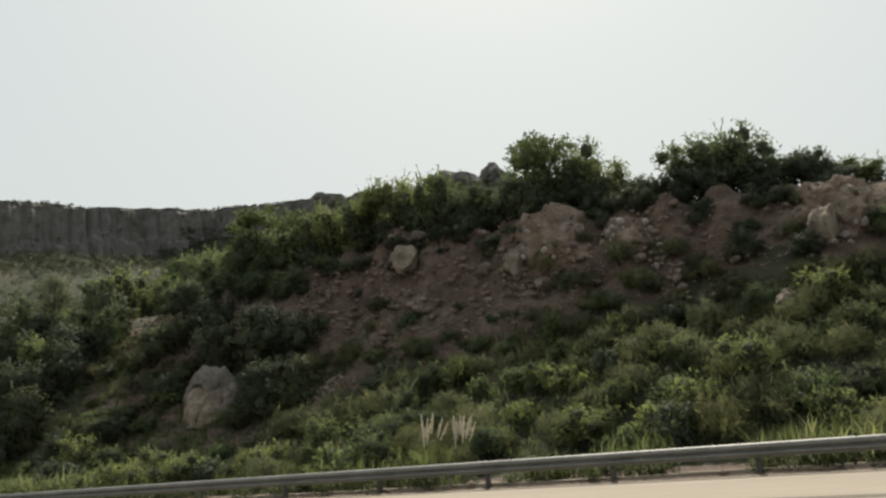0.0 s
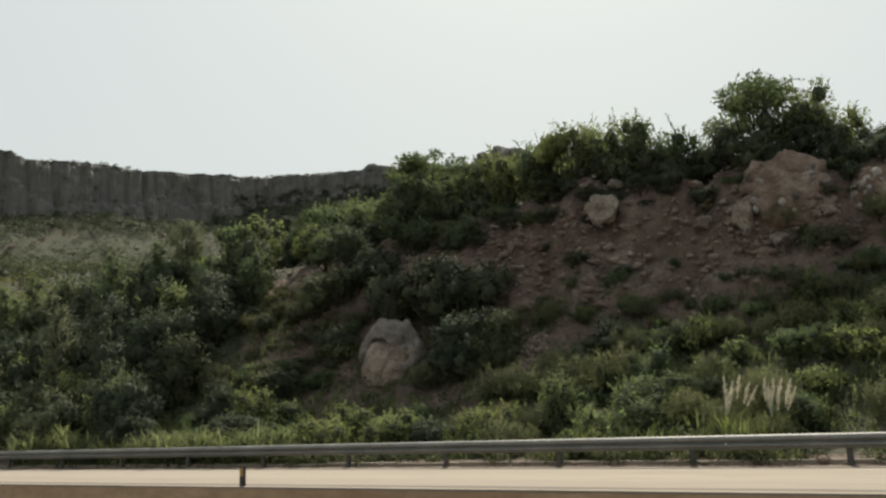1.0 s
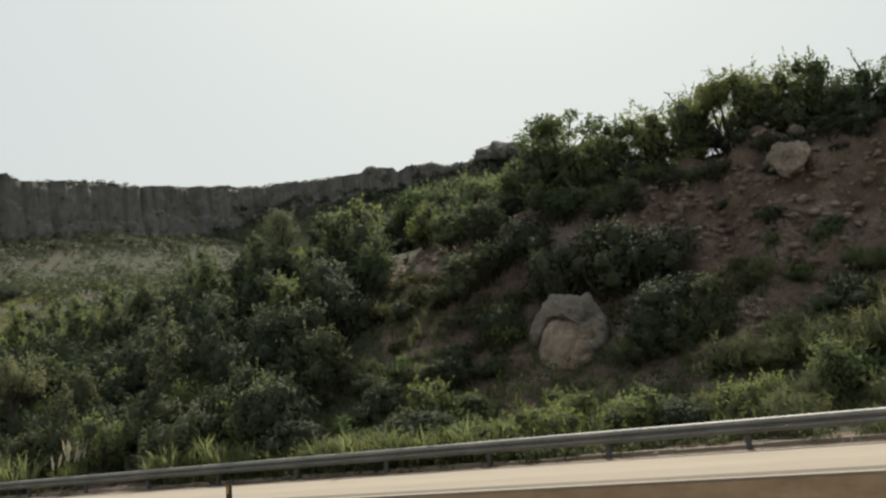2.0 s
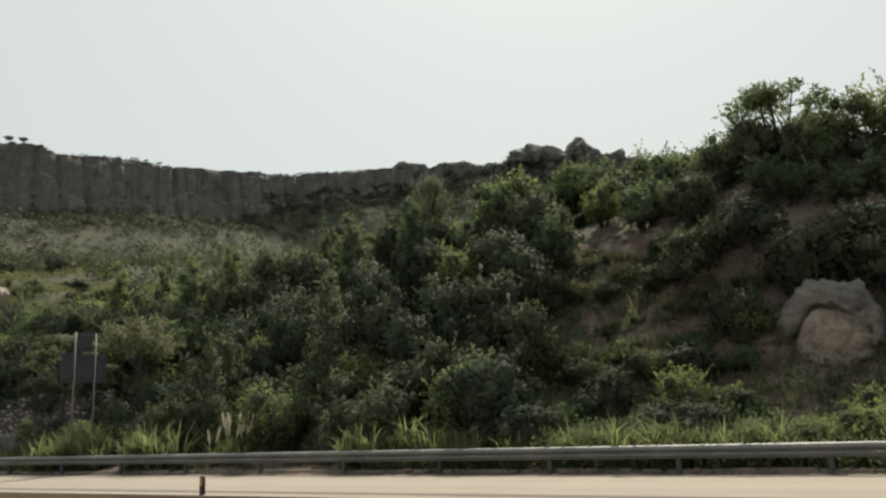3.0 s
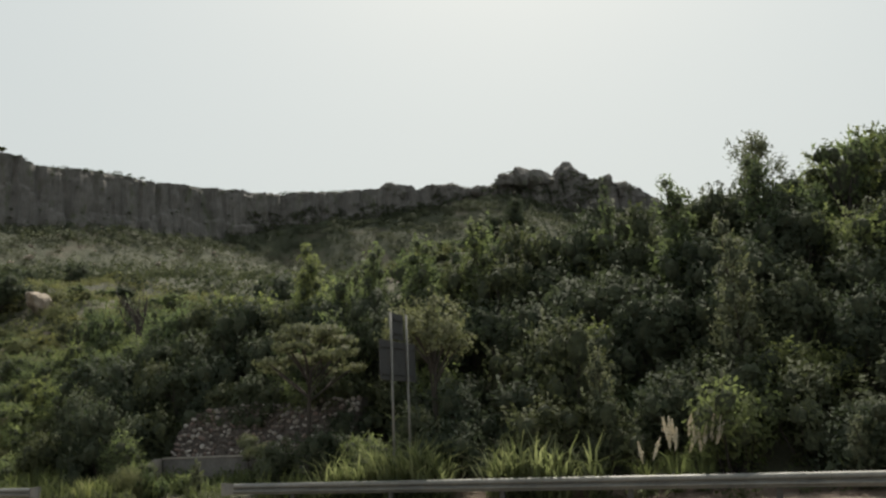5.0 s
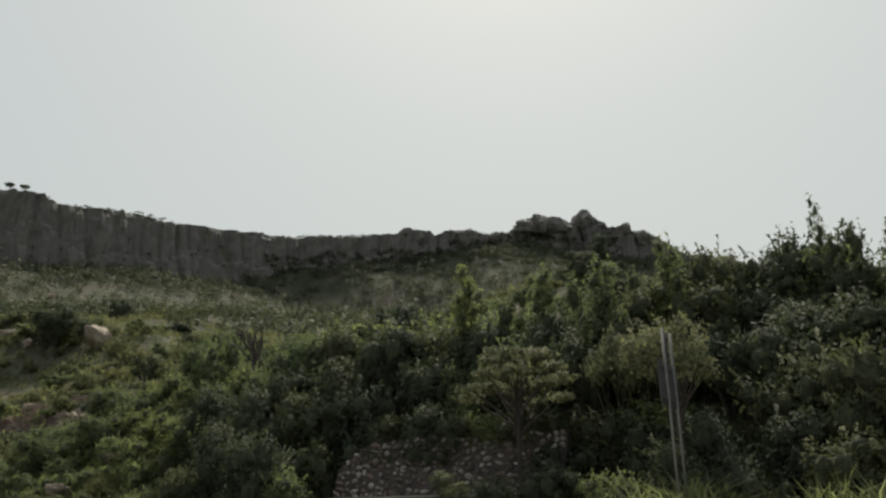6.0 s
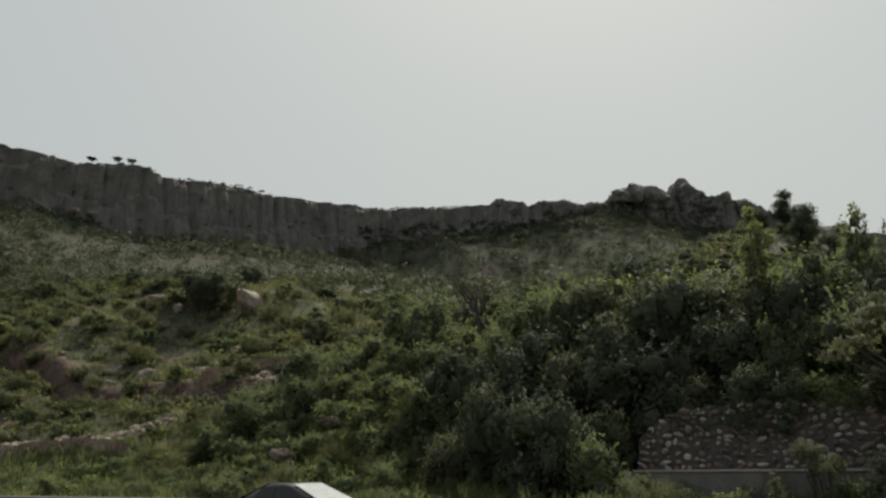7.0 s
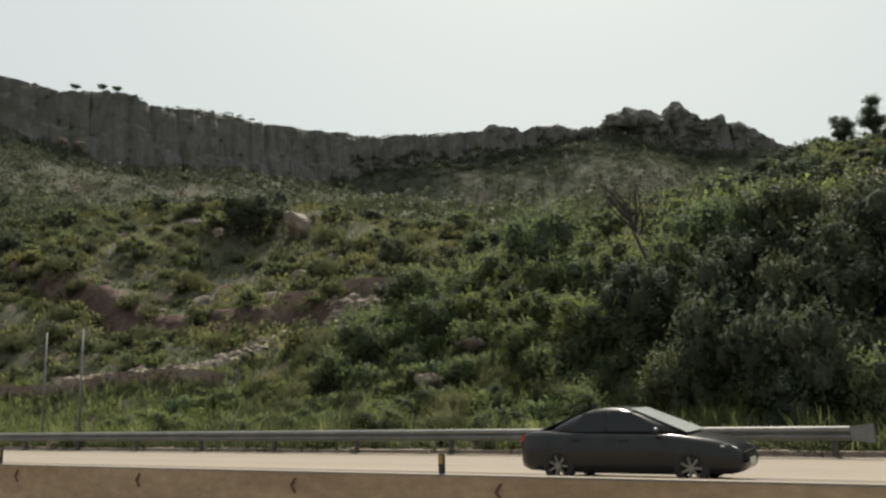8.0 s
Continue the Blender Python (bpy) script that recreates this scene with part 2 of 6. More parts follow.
def rim_distance(x, y):
    """Metres from the escarpment's edge (less than nothing beyond it), and how far along the edge."""
    best = np.full(np.shape(x), 1e9)
    along = np.zeros(np.shape(x))
    for k in range(len(RIM) - 1):
        a, b = RIM[k], RIM[k + 1]
        d = b - a
        u = np.clip(((x - a[0]) * d[0] + (y - a[1]) * d[1]) / (d @ d), 0, 1)
        dist = np.hypot(x - a[0] - u * d[0], y - a[1] - u * d[1])
        near = dist < best
        best = np.where(near, dist, best)
        along = np.where(near, RIM_S[k] + u * (RIM_S[k + 1] - RIM_S[k]), along)
    inside = np.zeros(np.shape(x), bool)
    for k in range(len(HALL)):
        (ax, ay), (bx, by) = HALL[k], HALL[(k + 1) % len(HALL)]
        if ay != by:
            inside ^= ((ay > y) != (by > y)) & (x < (bx - ax) * (y - ay) / (by - ay) + ax)
    return np.where(inside | (x > 60), best, -best), along


def smooth(u):
    u = np.clip(u, 0, 1)
    return u * u * (3 - 2 * u)


def land(x, y):
    """Height of the bare ground, before its small unevenness."""
    x, y = np.asarray(x, float), np.asarray(y, float)
    xi = np.clip(x, ST_X[0], ST_X[-1])
    i = np.clip(np.searchsorted(ST_X, xi) - 1, 0, len(ST_X) - 2)
    u = smooth((xi - ST_X[i]) / (ST_X[i + 1] - ST_X[i]))
    yi = np.clip(y, ACROSS[0], ACROSS[-1])
    j = np.clip(np.searchsorted(ACROSS, yi) - 1, 0, len(ACROSS) - 2)
    v = (yi - ACROSS[j]) / (ACROSS[j + 1] - ACROSS[j])
    near = (ST_Z[i, j] * (1 - v) + ST_Z[i, j + 1] * v) * (1 - u) + (ST_Z[i + 1, j] * (1 - v) + ST_Z[i + 1, j + 1] * v) * u
    d, s = rim_distance(x, y)
    base, share = 0.0, 0.0
    for (rx, ry), rs in zip(RIM, RIM_S):
        pull = 1.0 / ((x - rx) ** 2 + (y - ry) ** 2 + 60.0) ** 1.5
        base, share = base + pull * np.interp(rs, BASE_S, BASE_Z), share + pull
    base = np.where(d < 12, np.interp(s, BASE_S, BASE_Z), base / share)
    fall = np.where(d < 45, 0.72 * np.maximum(d, -6), 0.72 * 45 + 0.21 * (d - 45))
    far = np.where(d < -6, base + 8, np.maximum(base - fall, 8.0))
    w = smooth((y - 52) / 55.0) * smooth((200 + y * 0 + d) / 200.0)
    w = np.maximum(w, smooth((-x - 165) / 60.0) * smooth((y - 35) / 50.0))
    z = near * (1 - w) + far * w
    z = z + 4.4 * np.exp(-((x + 88) / 14.0) ** 2 - ((y - 77) / 9.0) ** 2)
    return np.where(y < 22, -0.06, z)


LATTICE = np.random.RandomState(5).uniform(-1, 1, (256, 256))


def ripple(x, y):
    """Smooth random heights on a unit lattice."""
    i, j = np.floor(x).astype(int), np.floor(y).astype(int)
    u, v = smooth(x - i), smooth(y - j)
    g = lambda a, b: LATTICE[(i + a) % 256, (j + b) % 256]
    return (g(0, 0) * (1 - u) + g(1, 0) * u) * (1 - v) + (g(0, 1) * (1 - u) + g(1, 1) * u) * v


def ripples(x, y, size, octaves):
    return sum(ripple(x / size * 2.03 ** k + 17.3 * k, y / size * 2.03 ** k + 5.1 * k) * 0.5 ** k for k in range(octaves))


def rough_land(x, y):
    """Height of the ground with its humps and runnels."""
    x, y = np.asarray(x, float), np.asarray(y, float)
    k = np.clip((y - 22.6) / 4.0, 0, 1)
    far = np.clip((y - 60) / 60.0, 0, 1)
    bank = np.clip((y - 30) / 3.0, 0, 1) * np.clip((41 - y) / 3.0, 0, 1) * np.clip((x + 52) / 6.0, 0, 1)
    # a steep earth cut with flatter terraces above and below it on the open hillside
    step = (y - (39.6 - 0.12 * (x + 118) + 0.5 * ripples(x, x * 0, 15.0, 2))) / 3.6
    cut_face = (smooth(step * 2.6 + 0.5) - smooth(step * 0.5 + 0.5)) * 2.6 * smooth((-110 - x) / 5.0) * smooth((x + 170) / 10.0)
    gully = np.abs(ripples(x * 1.0, y * 0.25, 3.2, 3)) * 1.0 - 0.35
    return land(x, y) + k * (ripples(x, y, 4.2, 5) * 0.32 + far * ripples(x, y, 26.0, 4) * 1.8 + bank * gully) + cut_face


def spread(*legs):
    out = [legs[0]]
    for end, step in zip(legs[1::2], legs[2::2]):
        n = max(1, round((end - out[-1]) / step))
        a = out[-1]
        out += [a + (end - a) * (i + 1) / n for i in range(n)]
    return out


xs = spread(-1500, -600, 150, -360, 20, -240, 4, -165, 1.5, -8, 0.45, 40, 4, 200, 30, 1200, 200)
ys = spread(-1200, -200, 200, 8, 30, 22, 7, 50, 0.45, 90, 1.6, 210, 4, 430, 9, 700, 40, 1500, 200)
gx, gy = np.meshgrid(np.array(xs), np.array(ys))
gz = rough_land(gx, gy)
gv = np.stack((gx.ravel(), gy.ravel(), gz.ravel()), 1)
nx = len(xs)
gf = [(j * nx + i, j * nx + i + 1, (j + 1) * nx + i + 1, (j + 1) * nx + i) for j in range(len(ys) - 1) for i in range(nx - 1)]
ground = raw("ground", gv, gf, M_TURF, smooth=True)
ground.data.materials.append(M_SOIL)
ground.data.materials.append(M_FAR)
# red earth of the banks, its colour darkened for the shade of the cut
ground.data.materials.append(surface("red_earth_shaded", (0.070, 0.042, 0.033), (0.125, 0.078, 0.060), 0.9, 8, 0.95, 1.0, 0.3, stain=(0.19, 0.14, 0.11)))
mx, my = (gx[:-1, :-1] + gx[1:, 1:]) / 2, (gy[:-1, :-1] + gy[1:, 1:]) / 2
patch = ripples(mx, my, 3.0, 4)
cut = (mx > -50 + patch * 4) & (my > 31.6 + patch * 1.2 + 2.6 * smooth((mx + 26) / 6) - 3.6 * smooth((mx + 49) / 3) * smooth((-30 - mx) / 4)) & (my < 39.0)
banks = (mx < -112) & (mx > -165) & (np.abs(my - 39.6 - (mx + 118) * -0.12) < 1.5 + patch * 1.6)
verge = my < 23.6 + patch * 0.5
wild = (my + patch * 6 > 64) | (mx + patch * 8 < -176)
bare = cut | banks | verge | ((patch > 0.95) & (my < 60))
ground.data.polygons.foreach_set("material_index", np.where(banks, 3, np.where(bare, 1, np.where(wild, 2, 0))).astype(np.int32).ravel())
tagged(ground, "dry brown earth and scrub rising from the road", "ground", kind="structure")


# ---- escarpment ----
def cliff_point(s, h, deep=0.0):
    """A point of the rock face: s along the edge, h from foot (0) to top (1)."""
    near = np.array([[np.interp(s + q, RIM_S, RIM[:, 0]), np.interp(s + q, RIM_S, RIM[:, 1])] for q in (-24, -12, 0, 12, 24)])
    p = near.mean(0)
    t = (near[4] - near[0]) / max(1e-6, np.hypot(*(near[4] - near[0])))
    out = np.array((t[1], -t[0]))
    top, low = float(np.interp(s, EDGE_S, EDGE_Z)), float(np.interp(s, BASE_S, BASE_Z)) - 9
    tall = h * (top - low)
    butt = noise.fractal(Vector((s * 0.035, tall * 0.008, 0)), 1.0, 2.1, 3) * 4.6
    crack = 1 - abs(noise.noise(Vector((s * 0.11, tall * 0.006, 7)))) * 2
    split = 1 - abs(noise.noise(Vector((s * 0.27, tall * 0.012, 17)))) * 2
    flute = abs(noise.noise(Vector((s * 0.5 + 2 * noise.noise(Vector((s * 0.06, 0, 9))), tall * 0.05, 41)))) * 0.5
    knob = noise.fractal(Vector((s * 0.2, tall * 0.18, 3)), 1.0, 2.1, 4) * 0.75
    shelf = -1.1 * math.floor(2.0 * h + noise.noise(Vector((s * 0.05, 0, 31))) * 0.7)
    bite = 5.0 * math.exp(-((s - 328) / 6.0) ** 2)      # the gully behind the headland
    q = p + out * ((1 - h) * 2.0 + butt - 4.4 * max(0.0, crack - 0.62) - 1.7 * max(0.0, split - 0.6) + flute + knob + shelf - bite + 1.0 + deep)
    return q[0], q[1], low + tall + noise.noise(Vector((s * 0.5, h * 9, 5))) * 0.6 * h, out


def build_cliff():
    verts, faces, rows = [], [], 24
    ss = np.arange(60, RIM_S[-1] - 40, 0.7)
    for s in ss:
        for r in range(rows):
            if r <= rows - 4:
                x, y, z, out = cliff_point(s, r / (rows - 4))
                verts.append((x, y, z))
                edge = (x, y, z)
            else:
                back = r - rows + 4
                verts.append((edge[0] - out[0] * back ** 2 * 9.0, edge[1] - out[1] * back ** 2 * 9.0, edge[2] + noise.noise(Vector((s * 0.35, r * 3, 9))) * 0.8 - back * 1.5))
    for i in range(len(ss) - 1):
        for r in range(rows - 1):
            faces.append((i * rows + r, (i + 1) * rows + r, (i + 1) * rows + r + 1, i * rows + r + 1))
    c = raw("cliff", verts, faces, M_CLIFF)
    return tagged(c, "long grey weathered rock escarpment along the skyline", "cliff", kind="structure")


build_cliff()

# ---- the broken earth face of the cutting ----
def earth_face():
    """Clods, ribs and embedded stones of the cut bank, as one rugged skin over the slope."""
    bx, by = np.meshgrid(np.arange(-49, -9, 0.17), np.arange(32.0, 38.4, 0.14))
    bz = rough_land(bx, by)
    edge = smooth((bx + 49) / 3) * smooth((-9.2 - bx) / 2) * smooth((by - 32.4 - 2.2 * smooth((bx + 26) / 6)) / 1.2) * smooth((38.2 - by) / 0.8)
    verts = []
    for x, y, z, e in zip(bx.ravel(), by.ravel(), bz.ravel(), edge.ravel()):
        p = Vector((x, y * 0.8, z))
        rib = abs(noise.noise(Vector((x * 0.55, y * 0.12, z * 0.10)))) * 0.9
        clod = 0.55 - noise.voronoi(p * 1.5)[0][0]
        small = 0.5 - noise.voronoi(p * 4.2 + Vector((5, 2, 0)))[0][0]
        out = e * (0.10 + rib * 0.35 + clod * 0.42 + small * 0.14) - (1 - e) * 0.25
        verts.append((x + noise.noise(p * 3) * 0.06, y - out * 0.75, z + out * 0.5))
    n = bx.shape[1]
    faces = [(j * n + i, j * n + i + 1, (j + 1) * n + i + 1, (j + 1) * n + i) for j in range(bx.shape[0] - 1) for i in range(n - 1)]
    return tagged(raw("earth_bank", verts, faces, M_SOIL), "broken brown earth face of the road cutting with clods and ribs", "earth bank", kind="structure")


earth_face()

# ---- carriageways ----
bm = bmesh.new()
box(bm, -700, 500, WALL_Y + 0.3, RAIL_Y + 0.1, -0.3, 0.0)
far_road = tagged(part("road", bm, M_CONCRETE), "pale sunlit concrete motorway carriageway", "road", kind="structure")
bm = bmesh.new()
box(bm, -700, 500, -9, WALL_Y - 0.3, -0.3, -0.02)
tagged(part("road_near", bm, M_ASPHALT), "dark asphalt carriageway behind the median barrier", "road", kind="structure")


# ---- median barrier ----
bm = bmesh.new()
extrude_along_x(bm, [(WALL_Y - 0.22, -0.02), (WALL_Y - 0.2, 0.08), (WALL_Y - 0.04, 0.3), (WALL_Y, 0.85), (WALL_Y + 0.16, 0.85), (WALL_Y + 0.2, 0.3), (WALL_Y + 0.36, 0.08), (WALL_Y + 0.38, -0.02)], -330, 120, 90)
barrier = tagged(part("median_barrier", bm, M_BARRIER), "long brown-stained concrete median barrier", "barrier", kind="structure")


# ---- guard rails ----
def w_beam(x0, x1, y, top):
    """The rolled beam: two ridges towards the road."""
    bm = bmesh.new()
    sec = [(0.004, -0.004), (0.0, 0.0), (-0.055, -0.024), (-0.074, -0.045), (-0.083, -0.07), (-0.085, -0.09), (-0.078, -0.11), (-0.01, -0.145), (-0.004, -0.155), (-0.01, -0.165), (-0.078, -0.2), (-0.085, -0.22), (-0.078, -0.24), (-0.02, -0.28), (-0.012, -0.30), (0, -0.31)]
    outline = [(y + a, top + b * 1.12) for a, b in sec] + [(y + a + 0.006, top + b * 1.12) for a, b in reversed(sec)]
    extrude_along_x(bm, outline, x0, x1, 1)
    return bm


def guard_rail(name, x0, x1, label):
    rail = empty(name, (x0, RAIL_Y, 0))
    tagged(rail, label, "guard rail")
    n = round((x1 - x0) / 3.62)
    for k in range(n):
        a, b = x0 + (x1 - x0) * k / n, x0 + (x1 - x0) * (k + 1) / n
        ob = part("beam", w_beam(0, b - a - 0.01, 0, 0), M_ZINC, rail)
        ob.location = (a - x0, 0, 0.75)
    for k in range(n):
        bm = bmesh.new()
        box(bm, -0.07, 0.07, 0.12, 0.22, -0.2, 0.72, 0.01)
        box(bm, -0.06, 0.06, 0.004, 0.12, 0.42, 0.72, 0.01)
        ob = part("post", bm, M_DULL, rail)
        ob.location = (x1 - x0 - 0.39 - 3.62 * k, 0, 0)
    return rail


guard_rail("guard_rail", -74.0, 30, "long grey galvanised steel guard rail on posts")
guard_rail("guard_rail", -190, -84.0, "grey galvanised guard rail with a flat end plate")


# ---- shrubs ----
rng = random.Random(7)


def tri_mesh(name, verts, tris, mat, normals=None):
    """A mesh of triangles straight from arrays; normals: one a vertex, for leaves that shade as one soft mass."""
    me = bpy.data.meshes.new(name)
    me.vertices.add(len(verts))
    me.vertices.foreach_set("co", np.asarray(verts, np.float32).ravel())
    me.loops.add(len(tris) * 3)
    me.loops.foreach_set("vertex_index", np.asarray(tris, np.int32).ravel())
    me.polygons.add(len(tris))
    me.polygons.foreach_set("loop_start", np.arange(0, len(tris) * 3, 3, dtype=np.int32))
    me.update(calc_edges=True)
    if normals is not None:
        me.normals_split_custom_set_from_vertices(np.asarray(normals, np.float32))
    me.materials.append(mat)
    return me


def unit(v):
    return v / np.maximum(np.linalg.norm(v, axis=-1, keepdims=True), 1e-6)


def outward(tri, n):
    """Wind leaf triangles (m, 3 corners, xyz) so that they face along n."""
    g = np.cross(tri[:, 1] - tri[:, 0], tri[:, 2] - tri[:, 0])
    return np.where(((g * n).sum(1) < 0)[:, None, None], tri[:, (0, 2, 1)], tri)


def leaf_cloud(lobes, count, size, seed, droop=0.0, fill=0.45, slim=0.36, gaps=0.30, sprig=0.022):
    """Leaves spread through a few overlapping lobes, thicker towards the outside, with gaps; a leaf is one pointed blade."""
    r = np.random.RandomState(seed)
    vol = np.array([a[3] * a[4] * a[5] for a in lobes]) ** 0.8
    out, norms = [], []
    mid = np.array([a[:3] for a in lobes]).mean(0) * (1, 1, 0.6)
    for q, (lobe, n) in enumerate(zip(lobes, (count * vol / vol.sum()).astype(int))):
        c, rad = np.array(lobe[:3]), np.array(lobe[3:])
        d = unit(r.normal(size=(n, 3)))
        a, b, e = r.uniform(0, 6, 3)
        lump = np.sin(d[:, 0] * 4.1 + a) * np.sin(d[:, 1] * 3.7 + b) * np.sin(d[:, 2] * 4.4 + e) + 0.5 * np.sin(d[:, 0] * 9 + b) * np.sin(d[:, 1] * 8 + e) * np.sin(d[:, 2] * 9 + a)
        u = r.uniform(0, 1, n) ** fill * (0.88 + gaps * lump)
        keep = ~((lump < -0.25) & (u > 0.66))
        p = (c + d * rad * u[:, None])[keep]
        d, m = d[keep], int(keep.sum())
        face = unit(d + r.normal(0, 0.55, (m, 3)))
        axis = unit(np.cross(face, r.normal(size=(m, 3))) + np.array((0, 0, 0.15 - droop)))
        side = unit(np.cross(axis, face))
        ln = (size * r.uniform(0.6, 1.4, m))[:, None]
        soft = unit(unit(p - mid) * 0.8 + d * 0.42 + face * 0.45)
        norms.append(np.repeat(soft, 3, 0))
        out.append(outward(np.stack((p - axis * ln * 0.5 - side * ln * slim * 0.6, p - axis * ln * 0.3 + side * ln * slim, p + axis * ln * 0.6), 1), soft))
        # sprigs that stand out of the lobe, leaves along both sides
        k = max(1, int(n * sprig))
        d = unit(r.normal(size=(k, 3)) + np.array((0, 0, 0.45 - droop)))
        u = np.linspace(0.55, 1, 12)[None, :, None] * r.uniform(0.92, 1.12, (k, 1, 1))
        curl = r.normal(0, 0.24, (k, 1, 3)) * u ** 2
        p = (c + (d[:, None, :] * u + curl) * rad).reshape(-1, 3)
        m = len(p)
        axis = unit(np.repeat(d, 12, 0) * 0.7 + r.normal(0, 0.6, (m, 3)))
        side = unit(np.cross(axis, r.normal(size=(m, 3))))
        p = p + axis * size * 0.4
        ln = (size * r.uniform(0.7, 1.3, m))[:, None]
        soft = unit(unit(p - mid) + np.repeat(d, 12, 0) * 0.4 + r.normal(0, 0.2, (m, 3)))
        norms.append(np.repeat(soft, 3, 0))
        out.append(outward(np.stack((p - axis * ln * 0.5 - side * ln * slim * 0.6, p - axis * ln * 0.3 + side * ln * slim, p + axis * ln * 0.6), 1), soft))
    v = np.concatenate(out).reshape(-1, 3)
    return v, np.arange(len(v)).reshape(-1, 3), np.concatenate(norms)


def limb(verts, faces, a, b, ra, rb, sides=5, bend=0.08, r=rng, steps=4):
    a, b = Vector(a), Vector(b)
    off = Vector((r.uniform(-1, 1), r.uniform(-1, 1), r.uniform(-0.4, 0.4))) * (b - a).length * bend
    prev = None
    for k in range(steps + 1):
        u = k / steps
        c = a.lerp(b, u) + off * math.sin(math.pi * u)
        d = (b - a).normalized()
        s = d.cross(Vector((0.31, 0.9, 0.2))).normalized()
        t = d.cross(s)
        rad = ra + (rb - ra) * u
        ring = len(verts)
        for q in range(sides):
            an = 2 * math.pi * q / sides
            verts.append(tuple(c + s * math.cos(an) * rad + t * math.sin(an) * rad))
        if prev is not None:
            for q in range(sides):
                i, j, k2, l = prev + q, prev + (q + 1) % sides, ring + (q + 1) % sides, ring + q
                faces += [(i, j, k2), (i, k2, l)]
        prev = ring


def lobes_of(shape, seed):
    r = random.Random(seed)
    out = []
    if shape == "round":
        for k in range(11):
            an = k * 2.4 + r.uniform(-0.3, 0.3)
            q = r.uniform(0.2, 0.72)
            s = r.uniform(0.26, 0.5)
            out.append((math.cos(an) * q, math.sin(an) * q, r.uniform(0.3, 1.2) - q * 0.3, s, s, s * r.uniform(0.7, 1.0)))
        out.append((0, 0, 0.6, 0.72, 0.72, 0.62))
    elif shape == "upright":
        for k in range(13):
            an = k * 2.4
            h = 0.25 + k * 0.17
            s = (0.5 - k * 0.022) * r.uniform(0.75, 1.1)
            out.append((math.cos(an) * 0.33 * (1 - k / 20), math.sin(an) * 0.33 * (1 - k / 20), h, s, s, s * 1.0))
    elif shape == "spread":
        for k in range(14):
            an = k * 2.4 + r.uniform(-0.2, 0.2)
            q = r.uniform(0.15, 0.95)
            s = r.uniform(0.2, 0.36)
            out.append((math.cos(an) * q, math.sin(an) * q, 0.7 + r.uniform(0, 0.75) * (1.15 - q), s * 1.3, s * 1.3, s * 0.55))
    elif shape == "head":
        for k in range(16):
            an = k * 2.4 + r.uniform(-0.3, 0.3)
            q = r.uniform(0.15, 0.7)
            s = r.uniform(0.24, 0.42)
            out.append((math.cos(an) * q, math.sin(an) * q, 1.52 + r.uniform(-0.34, 0.36) * (1.2 - q), s, s, s * 0.62))
    elif shape == "layers":
        for k in range(22):
            an = k * 2.4 + r.uniform(-0.2, 0.2)
            q = math.sqrt((k + 0.5) / 22) * 0.9
            s = r.uniform(0.16, 0.27)
            out.append((math.cos(an) * q, math.sin(an) * q, 1.42 - q * q * 0.42 + r.uniform(-0.12, 0.05), s * 1.5, s * 1.5, 0.05))
    elif shape == "mound":
        for k in range(7):
            an = k * 2.4
            q = 0.12 + 0.09 * k
            s = r.uniform(0.34, 0.52)
            out.append((math.cos(an) * q, math.sin(an) * q, 0.42 - q * 0.25, s, s, s * 0.9))
    else:
        for k in range(9):
            an = k * 2.4
            q = r.uniform(0.1, 0.7)
            s = r.uniform(0.28, 0.45)
            out.append((math.cos(an) * q, math.sin(an) * q, r.uniform(0.1, 0.5), s, s, s * r.uniform(0.7, 1.1)))
    return out


KINDS = {}
# darker than the leaves: the shade inside a crown, put into the colour
M_INNER_SHADE = surface("inner_foliage_shade", (0.038, 0.048, 0.027), (0.074, 0.090, 0.048), 6.0, 4, 0.95, 1.0, 0.12)


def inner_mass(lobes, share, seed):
    """Dense twigs and leaves inside a lobe as one lumpy body, darkened for shade."""
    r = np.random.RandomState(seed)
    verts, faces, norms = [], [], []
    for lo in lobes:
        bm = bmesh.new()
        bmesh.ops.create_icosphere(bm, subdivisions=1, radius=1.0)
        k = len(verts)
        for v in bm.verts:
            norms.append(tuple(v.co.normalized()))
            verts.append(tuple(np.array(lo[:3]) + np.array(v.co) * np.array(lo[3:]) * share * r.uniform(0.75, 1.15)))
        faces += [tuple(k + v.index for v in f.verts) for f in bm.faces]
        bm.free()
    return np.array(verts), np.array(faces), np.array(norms)


